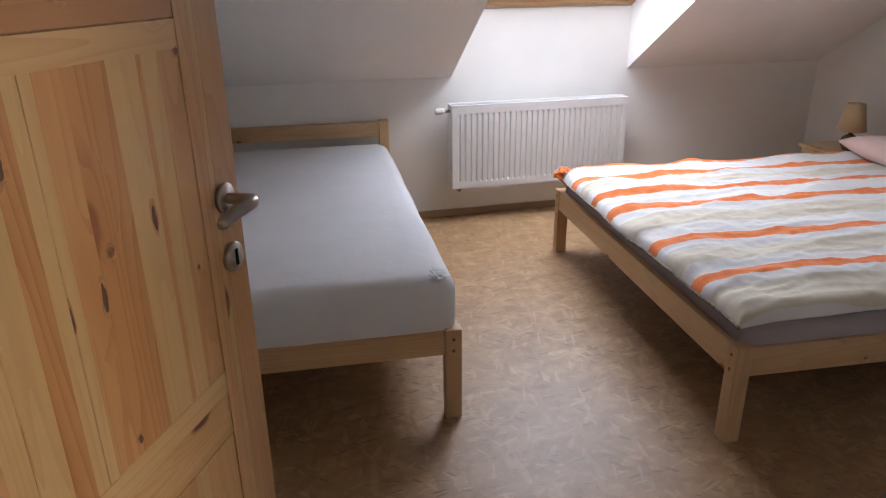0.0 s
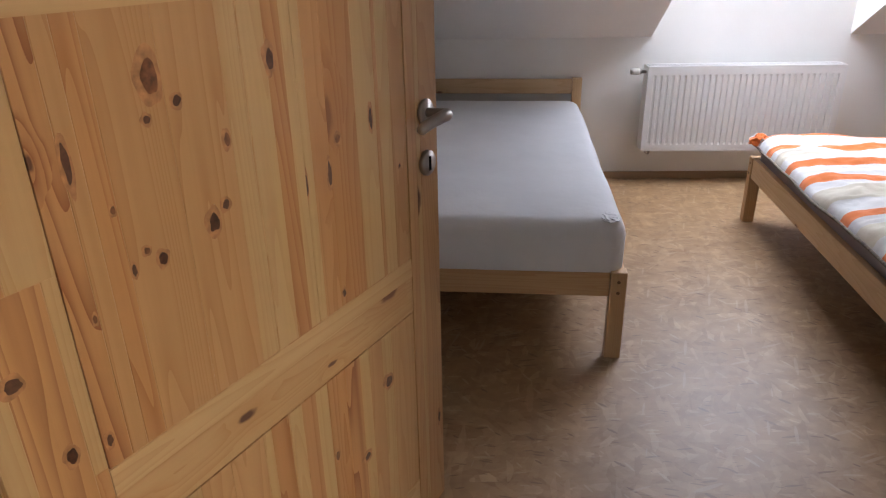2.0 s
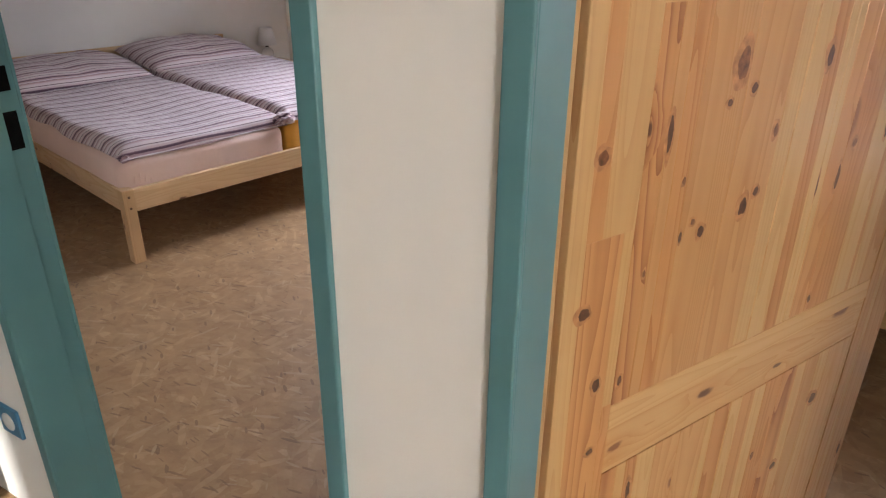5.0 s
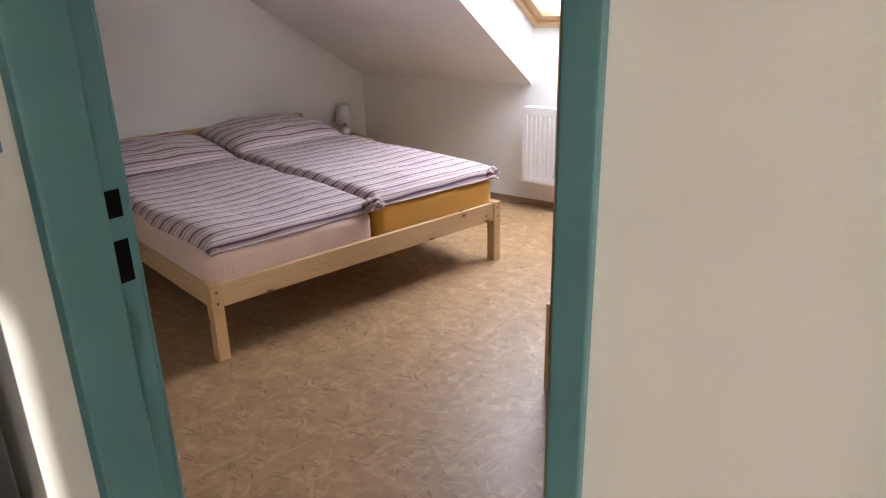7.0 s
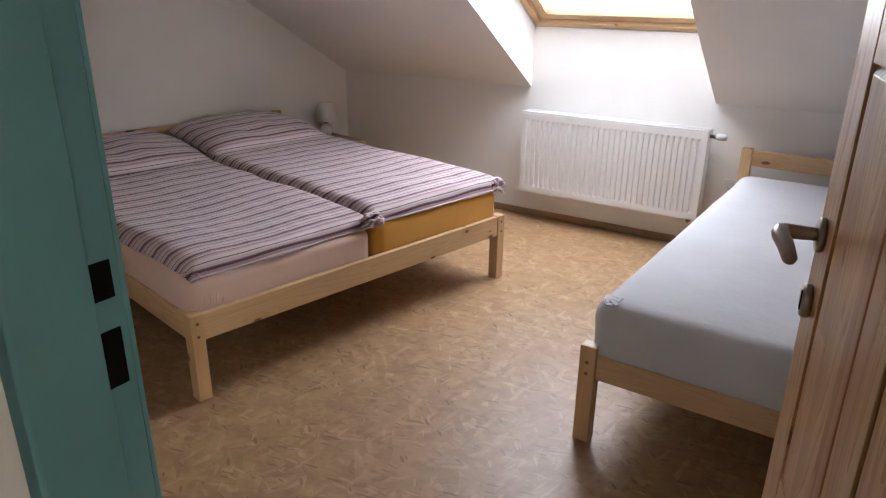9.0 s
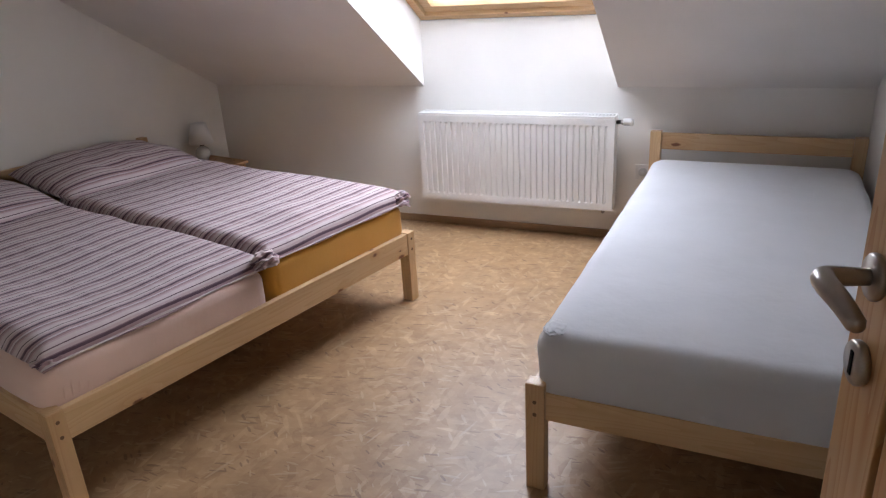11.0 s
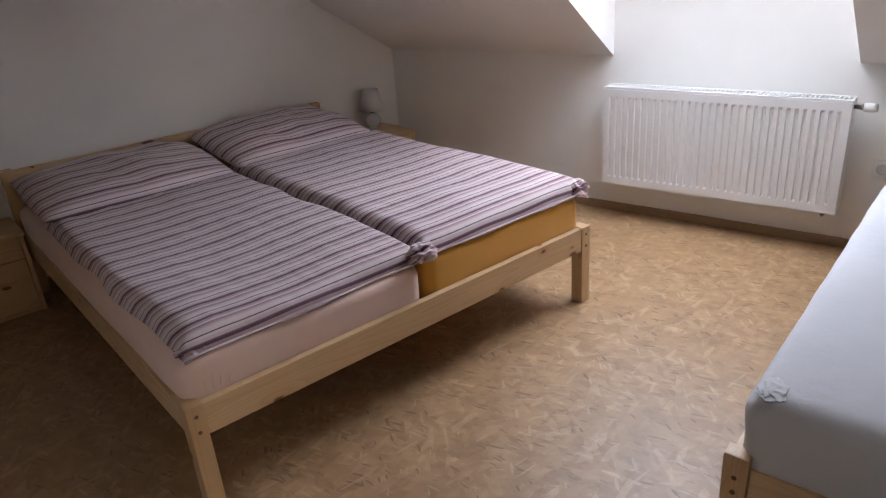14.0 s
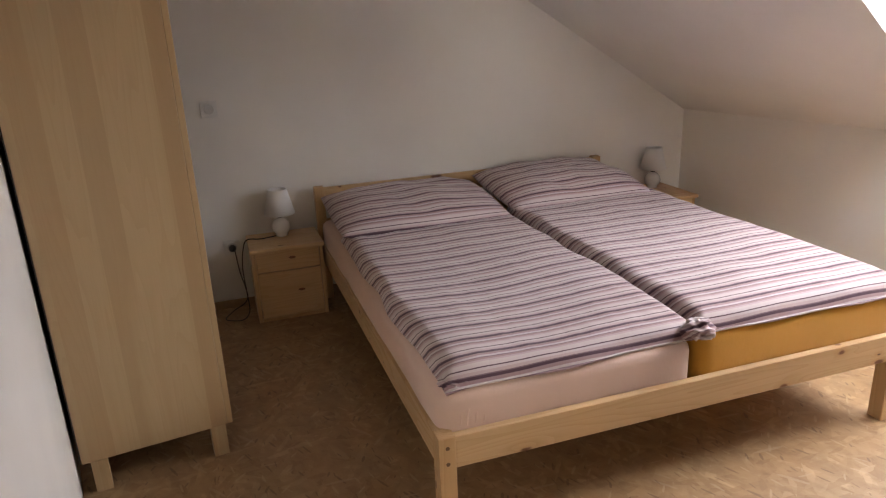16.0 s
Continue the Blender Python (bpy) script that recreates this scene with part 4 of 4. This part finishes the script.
def quilt(x0, x1, y0, y1, z, seed, fluff=0.045, puff=0.014, drop=None, scale=1.0, n=90, ridge=0.0):
    """A duvet lying on a bed: soft rounded rim, shallow folds; drop(x, y) lowers what hangs over an edge."""
    bm = bmesh.new()
    nx, ny = max(10, int(n * (x1 - x0))), max(10, int(n * (y1 - y0)))
    top, low = [], []
    for i in range(nx + 1):
        a, b = [], []
        for j in range(ny + 1):
            u, v = i / nx, j / ny
            x, y = x0 + (x1 - x0) * u, y0 + (y1 - y0) * v
            wx = 0.018 * noise.noise(Vector((y * 4.1, seed, 0.3))) * (1 if u > 0.5 else -1) * abs(2 * u - 1)
            wy = 0.018 * noise.noise(Vector((x * 4.1, seed, 5.3))) * (1 if v > 0.5 else -1) * abs(2 * v - 1)
            x, y = x + wx, y + wy
            e = min(u * (x1 - x0), (1 - u) * (x1 - x0), v * (y1 - y0), (1 - v) * (y1 - y0))
            rim = math.sqrt(max(0.0, 1 - (1 - min(1.0, e / 0.05)) ** 2))
            p = Vector((x * 3.1 * scale + seed, y * 4.2 * scale, seed))
            fold = noise.noise(p) + 0.5 * noise.noise(p * 2.3) + 0.3 * (1 - abs(noise.noise(p * 4.1))) + 0.18 * noise.noise(p * 8.3)
            if ridge:
                r = Vector((x * 1.7 + y * 0.5 + seed, y * 6.0 - x * 0.8, seed))
                fold += ridge * ((1 - abs(noise.noise(r))) ** 5 - 0.3) + 0.5 * ridge * ((1 - abs(noise.noise(r * 2.7))) ** 6 - 0.25)
            zz = z - (drop(x, y) if drop else 0)
            a.append(bm.verts.new((x, y, zz + 0.008 + fluff * rim + puff * fold * rim)))
            b.append(bm.verts.new((x, y, zz + 0.003 - 0.002 * rim)))
        top.append(a), low.append(b)
    HEM[:] = [v.co.copy() + Vector((0.002, 0, -0.003)) for v in top[nx]]
    for g, flip in ((top, False), (low, True)):
        for i in range(nx):
            for j in range(ny):
                q = (g[i][j], g[i + 1][j], g[i + 1][j + 1], g[i][j + 1])
                bm.faces.new(q[::-1] if flip else q)
    edge = [(i, 0) for i in range(nx)] + [(nx, j) for j in range(ny)] + [(i, ny) for i in range(nx, 0, -1)] + [(0, j) for j in range(ny, 0, -1)]
    for (i, j), (k, l) in zip(edge, edge[1:] + edge[:1]):
        bm.faces.new((top[k][l], top[i][j], low[i][j], low[k][l]))
    return bm


def cushion(w, d, h, seed, tilt=0.0):
    """A plump pillow with pinched corners, centred on its base."""
    bm = bmesh.new()
    n = 34
    rows = {}
    for s in (1, -1):
        rows[s] = []
        for i in range(n + 1):
            r = []
            for j in range(n + 1):
                u, v = 2 * i / n - 1, 2 * j / n - 1
                pinch = 1 - 0.07 * (1 - u * u) * 0 - 0.06 * (u * u * v * v)
                body = (max(0, 1 - abs(u) ** 2.6) * max(0, 1 - abs(v) ** 2.6)) ** 0.5
                x, y = u * w / 2 * (1 - 0.045 * (1 - v * v)) * pinch, v * d / 2 * (1 - 0.045 * (1 - u * u)) * pinch
                p = Vector((x * 6 + seed, y * 6, seed + s))
                z = h / 2 + s * body * h / 2 * (1 + 0.22 * noise.noise(p) + 0.1 * noise.noise(p * 2.4))
                if s < 0:
                    z = max(z, 0.0)
                if s < 0 and (i in (0, n) or j in (0, n)):
                    r.append(rows[1][i][j])
                else:
                    r.append(bm.verts.new((x, y, z)))
            rows[s].append(r)
        for i in range(n):
            for j in range(n):
                q = (rows[s][i][j], rows[s][i + 1][j], rows[s][i + 1][j + 1], rows[s][i][j + 1])
                bm.faces.new(q if s > 0 else q[::-1])
    return bm


def loose(name, bm, mat, m, label, category, group="", smooth=True):
    ob = part(name, bm, mat, None, label, smooth)
    ob.matrix_world = m
    return tagged(ob, "", category, group)


single_bed(pose(-1.726, 1.577, 0, 0, 0, -2.6), 0.955, 2.05, -1, "low natural pine single bed against the thin wall", SHEET_GREY, 0.352, 0.63, 0.02)
single_bed(pose(0.32 - 0.90, 1.664, 0, 0, 0, -1.2), 0.905, 1.97, 1, "low natural pine single bed by the radiator", SHEET_PALE, 0.33, 0.62)

# far room: double bed with two mattresses
B2 = pose(-2.93, 1.045, 0, 0, 0, -12.7)
BW2, BL2 = 1.68, 2.03
double_bed(B2, BW2, BL2, "wide natural pine double bed with striped bedding")
pink = loose("mattress", soft_box(-BL2 + 0.05, -0.034, 0.016, 0.848, 0.264, 0.452, 0.04, 3.0), SHEET_PINK, B2, "mattress in a pale salmon pink fitted sheet", "mattress", "double bed mattresses")
loose("mattress", soft_box(-BL2 + 0.05, -0.034, 0.856, BW2 - 0.016, 0.264, 0.470, 0.04, 9.0), SHEET_OCHRE, B2, "mattress in an ochre yellow fitted sheet", "mattress", "double bed mattresses")


def sag(x, y):
    """The duvet on the pink mattress hollows out in the middle and thins at its free side."""
    hollow = 0.030 * math.exp(-((y - 0.36) / 0.26) ** 2) * math.exp(-((x + 0.75) / 0.5) ** 2)
    return hollow + 0.020 * max(0.0, (0.12 - y) / 0.12) ** 1.5 + 0.012 * max(0.0, (x + 0.22) / 0.22)


for y, z0, z1 in ((0.075, 0.345, 0.385), (0.098, 0.342, 0.392), (0.12, 0.345, 0.378), (0.145, 0.343, 0.366)):
    part("pleat", tube(curve_points([(-0.034, y, z0), (-0.031, y + 0.002, (z0 + z1) / 2), (-0.036, y + 0.006, z1)], 5), 0.0032, 8), SHEET_PINK, pink, "small pleat of the sheet", True)
duvet = loose("duvet", quilt(-1.53, -0.045, 0.035, 0.875, 0.459, 2.0, 0.046, 0.009, sag, 0.75, 90, 0.35), STRIPES, B2, "plum and pink striped cotton duvet on the pink mattress", "duvet", "striped duvets")
part("hem", tube(HEM, 0.004, 8), STRIPES, duvet, "stitched hem at the foot", True)
part("gathered_corner", crumple((-0.045, 0.855, 0.478), (0.045, 0.06, 0.04), 3.0), STRIPES, duvet, "crumpled corner of the duvet", True)
part("folded_corner", crumple((-0.075, 0.075, 0.462), (0.035, 0.045, 0.016), 6.0), STRIPES, duvet, "tucked corner of the duvet", True)
duvet = loose("duvet", quilt(-1.53, -0.035, 0.86, BW2 + 0.03, 0.474, 7.0, 0.054, 0.008, lambda x, y: 0.03 * max(0.0, (y - BW2 + 0.05) / 0.08) ** 1.5 + 0.012 * max(0.0, (x + 0.22) / 0.22), 0.8, 90, 0.35), STRIPES, B2, "plum and pink striped cotton duvet on the ochre mattress", "duvet", "striped duvets")
part("hem", tube(HEM, 0.004, 8), STRIPES, duvet, "stitched hem at the foot", True)
part("gathered_corner", crumple((-0.06, BW2 - 0.02, 0.478), (0.05, 0.055, 0.045), 8.0), STRIPES, duvet, "crumpled corner of the duvet", True)
loose("pillow", cushion(0.62, 0.86, 0.168, 1.0), STRIPES, B2 @ pose(-1.675, 0.43, 0.458, 0, 5, 0), "plump plum striped pillow at the headboard", "pillow", "striped pillows")
loose("pillow", cushion(0.62, 0.80, 0.185, 4.0), STRIPES, B2 @ pose(-1.675, 1.235, 0.474, 0, 5, 0), "plump plum striped pillow at the headboard", "pillow", "striped pillows")

# near room: double bed, head to the other gable
B1 = pose(1.085, 1.328, 0, 0, 0, -2.2) @ pose(0, 1.68, 0, 0, 0, 180)
double_bed(B1, 1.68, 2.03, "wide natural pine double bed with orange striped duvet")
loose("mattress", soft_box(-1.98, -0.034, 0.016, 1.664, 0.264, 0.412, 0.035, 5.0), SHEET_LILAC, B1, "wide mattress in a mauve grey fitted sheet", "mattress")
duvet = loose("duvet", quilt(-1.70, 0.0, 0.03, 1.665, 0.411, 11.0, 0.036, 0.013, lambda x, y: 0.018 * max(0.0, (x + 0.12) / 0.12), 1.4, 100, 0.95), ORANGE, B1, "white and cream duvet with orange stripes", "duvet")
part("hem", tube(HEM, 0.006, 8), LACE, duvet, "dark speckled seam at the foot", True)
part("gathered_corner", crumple((-0.02, 0.05, 0.42), (0.05, 0.05, 0.04), 5.0), ORANGE, duvet, "folded corner of the duvet", True)
loose("pillow", cushion(0.5, 0.72, 0.16, 6.0), PILLOW_DOT, B1 @ pose(-1.74, 0.42, 0.42, 0, -8, 0), "rose dotted cotton pillow", "pillow", "dotted pillows")
loose("pillow", cushion(0.5, 0.72, 0.16, 8.0), PILLOW_DOT, B1 @ pose(-1.74, 1.24, 0.42, 0, -8, 0), "rose dotted cotton pillow", "pillow", "dotted pillows")


# ---- bedside ----
def nightstand(m, w, d, h, label):
    """Back at x 0, front at x d, across y."""
    ob = thing("nightstand", m, label, "nightstand", "nightstands")
    part("top", boxed(0, d + 0.022, -0.006, w + 0.006, h - 0.020, h, 0.007), PINE_Y, ob)
    for y in (0, w - 0.018):
        part("side", boxed(0, d - 0.002, y, y + 0.018, 0, h - 0.0185, 0.002), PINE_Z, ob)
    part("back", boxed(0.002, 0.01, 0.0185, w - 0.0185, 0.02, h - 0.019, 0.001), PINE_Y, ob)
    part("plinth", boxed(d - 0.02, d - 0.006, 0.0185, w - 0.0185, 0, 0.018, 0.001), PINE_Y, ob)
    z0, z1, z2 = 0.022, 0.258, h - 0.022
    for a, b in ((z0, z1), (z1 + 0.005, z2)):
        dr = part("drawer", boxed(d - 0.02, d, 0.021, w - 0.021, a, b, 0.003), PINE_Y, ob)
        zc = (a + b) / 2 + 0.01
        yc = w / 2 + (0.02 if a > z0 else 0.05)
        bm = lathe([(0, 0.0006), (0.008, 0.0006), (0.010, 0.0), (0.010, -0.004), (0, -0.004)], 20, "x", (d, yc, zc))
        for v in bm.verts:
            v.co.y, v.co.z = yc + (v.co.y - yc) * 1.7, zc + (v.co.z - zc) * 0.7
        part("knot", bm, KNOT_BROWN, dr, "oval brown pine knot", True)
    return ob


def table_lamp(m, shade_mat, label, h=0.245, base_mat=None):
    ob = thing("table_lamp", m, label, "lamp", "bedside lamps")
    r = 0.047
    prof = [(0.0, 0.0), (0.026, 0.0), (0.03, 0.004)] + [(r * math.sin(radians(a)), 0.004 + r * 0.98 - r * 0.98 * math.cos(radians(a))) for a in range(42, 166, 8)] + [(0.010, 0.098), (0.0, 0.098)]
    part("base", lathe(prof, 32), base_mat or CERAMIC, ob, "round glazed base", True)
    part("socket", lathe([(0.0, 0.0985), (0.013, 0.0985), (0.013, 0.125), (0.0, 0.125)], 16), BLACK, ob, "", True)
    r0, r1, z0, z1 = 0.078, 0.047, 0.118, h
    part("shade", lathe_open([(r0, z0), (r1, z1)], 40), shade_mat, ob, "tapered fabric shade", True)
    part("bulb", lathe([(0.0, 0.126), (0.01, 0.126), (0.02, 0.15), (0.024, 0.17), (0.018, 0.19), (0.0, 0.2)], 18), CERAMIC, ob, "", True)
    return ob


def lathe_open(profile, seg):
    """A thin-walled open cone with a real thickness."""
    (r0, z0), (r1, z1) = profile
    t = 0.0025
    loop = [(r0, z0), (r1, z1), (r1 - t, z1), (r0 - t, z0)]
    bm = bmesh.new()
    rings = [[bm.verts.new((r * math.cos(2 * math.pi * i / seg), r * math.sin(2 * math.pi * i / seg), z)) for i in range(seg)] for r, z in loop]
    for a, b in zip(rings, rings[1:] + rings[:1]):
        for i in range(seg):
            bm.faces.new((a[i], a[(i + 1) % seg], b[(i + 1) % seg], b[i]))
    bmesh.ops.recalc_face_normals(bm, faces=bm.faces)
    return bm


nightstand(B2 @ pose(-2.07, -0.362, 0), 0.35, 0.28, 0.388, "small natural pine two-drawer nightstand with a white lamp")
nightstand(B2 @ pose(-2.07, 1.83, 0), 0.33, 0.35, 0.388, "small natural pine two-drawer nightstand in the corner")
table_lamp(B2 @ pose(-1.975, -0.188, 0.388), SHADE_WHITE, "small white lamp with ceramic ball base on the nightstand")
table_lamp(B2 @ pose(-1.97, 2.035, 0.388), SHADE_WHITE, "small white lamp with ceramic ball base on the nightstand")
nightstand(pose(GABLE1_X - 0.005, 3.35, 0, 0, 0, 180), 0.36, 0.35, 0.40, "small natural pine nightstand behind the orange bedding")
table_lamp(pose(2.97, 3.12, 0.40), SHADE_BEIGE, "table lamp with beige shade and dark base", 0.27, EDGE_DARK)

structure("baseboard_gable", boxed(-2.079, -2.066, -0.95, 2.5, 0.0, 0.042, 0.003), SKIRT_Y, "brown wood-look skirting strip").matrix_world = B2
for name, side, s in (("baseboard_between_far", 2, -1), ("baseboard_between_near", 1, 1)):
    a, b = (part_x(0.16, side), 0.16), (part_x(3.6, side), 3.6)
    structure(name, prism([(a[0] + s * 0.001, a[1]), (b[0] + s * 0.001, b[1]), (b[0] + s * 0.013, b[1]), (a[0] + s * 0.013, a[1])], 0, 0.042), SKIRT_Y, "brown wood-look skirting strip")

# lamp cable down to the socket on the gable wall
k = B2
cable = curve_points([k @ Vector(p) for p in ((-1.965, -0.22, 0.394), (-1.945, -0.30, 0.394), (-1.965, -0.365, 0.392), (-1.98, -0.39, 0.34), (-1.98, -0.405, 0.24), (-1.96, -0.40, 0.10), (-1.93, -0.40, 0.02), (-1.86, -0.44, 0.006), (-1.90, -0.52, 0.006), (-2.0, -0.48, 0.006), (-2.04, -0.40, 0.05), (-2.055, -0.42, 0.2), (-2.06, -0.43, 0.32))], 6)
tagged(part("lamp_cable", tube(cable, 0.003, 8), BLACK, None, "thin black lamp cable hanging to the floor", True), "", "cable")


def wall_socket(name, m, plate, inner, label, category, size=0.08):
    """Front looks along local -y."""
    ob = thing(name, m, label, category)
    h = size / 2
    part("plate", boxed(-h, h, -0.009, 0, -h, h, 0.003), plate, ob)
    part("insert", lathe([(0, -0.0125), (0.021, -0.0125), (0.0235, -0.011), (0.0235, -0.0085), (0, -0.0085)], 28, "y"), inner, ob, "round white insert", True)
    return ob


gw = lambda v, z: B2 @ pose(-2.082, v, z, 0, 0, 90)
wall_socket("light_switch", pose(-1.925, -0.0005, 1.221), BLUE, PLASTIC, "blue framed light switch beside the teal frame", "switch")
wall_socket("wall_socket", pose(-1.918, -0.0005, 0.302), BLUE, PLASTIC, "blue framed wall socket near the floor", "socket")
wall_socket("wall_socket", gw(-0.458, 1.042), PLASTIC, GREY_PLASTIC, "white wall socket above the nightstand", "socket")
wall_socket("wall_socket", gw(-0.44, 0.33), PLASTIC, GREY_PLASTIC, "white wall socket with a black plug", "socket")
wall_socket("wall_socket", M2 @ pose(1.24, -0.0005, 0.385), PLASTIC, GREY_PLASTIC, "white wall socket behind the single bed", "socket")
tagged(part("plug", lathe([(0, 0), (0.018, 0), (0.018, 0.02), (0.008, 0.035), (0, 0.036)], 16, "x"), BLACK, None, "black plug in the wall socket", True), "", "plug").matrix_world = B2 @ pose(-2.068, -0.44, 0.33)


# ---- wardrobe and corridor stove ----
def wardrobe(m, w, d, h):
    """Back at y 0, front at y d; local x from 0 to -w."""
    ob = thing("wardrobe", m, "tall light beech laminate wardrobe on short legs", "wardrobe")
    for x in (-w, -0.022):
        part("side", boxed(x, x + 0.022, 0.006, d - 0.02, 0.115, h, 0.002), BEECH, ob)
    part("back", boxed(-w + 0.0225, -0.0225, 0.0, 0.006, 0.12, h - 0.003, 0), BLACK, ob, "dark back panel")
    part("top", boxed(-w + 0.0225, -0.0225, 0.0065, d - 0.02, h - 0.022, h, 0.002), BEECH, ob)
    part("bottom", boxed(-w + 0.0225, -0.0225, 0.0065, d - 0.02, 0.115, 0.137, 0.002), BEECH, ob)
    for a, b in ((-w, -w / 2 - 0.0015), (-w / 2 + 0.0015, 0)):
        dr = part("door", boxed(a, b, d - 0.0195, d, 0.117, h - 0.002, 0.002), BEECH, ob)
        x = -w / 2 + (0.04 if b == 0 else -0.04)
        part("handle", tube(curve_points([(x, d, 1.0), (x, d + 0.025, 1.01), (x, d + 0.025, 1.11), (x, d, 1.12)], 4), 0.005), STEEL, dr, "", True)
    for x in (-w + 0.002, -0.042):
        for y in (0.03, d - 0.075):
            part("leg", boxed(x, x + 0.04, y, y + 0.05, 0, 0.1145, 0.002), BEECH, ob)
    return ob


wardrobe(pose(-3.756, 0.205, 0, 0, 0, -3.9), 0.95, 0.478, 2.0)

stove = thing("stove", pose(-2.62, -0.655, 0), "black enamelled kitchen stove against the corridor wall", "stove")
part("body", boxed(0.01, 0.585, 0.02, 0.60, 0.03, 0.953, 0.006), STOVE_DARK, stove)
part("top_plate", boxed(-0.03, 0.635, 0.0, 0.64, 0.954, 1.006, 0.02, 3), BLACK, stove, "thick black top plate")
part("oven_door", boxed(0.03, 0.565, 0.0, 0.0195, 0.12, 0.72, 0.004), STOVE_DARK, stove)
part("plinth", boxed(0.03, 0.565, 0.06, 0.59, 0.0, 0.0295, 0), BLACK, stove)
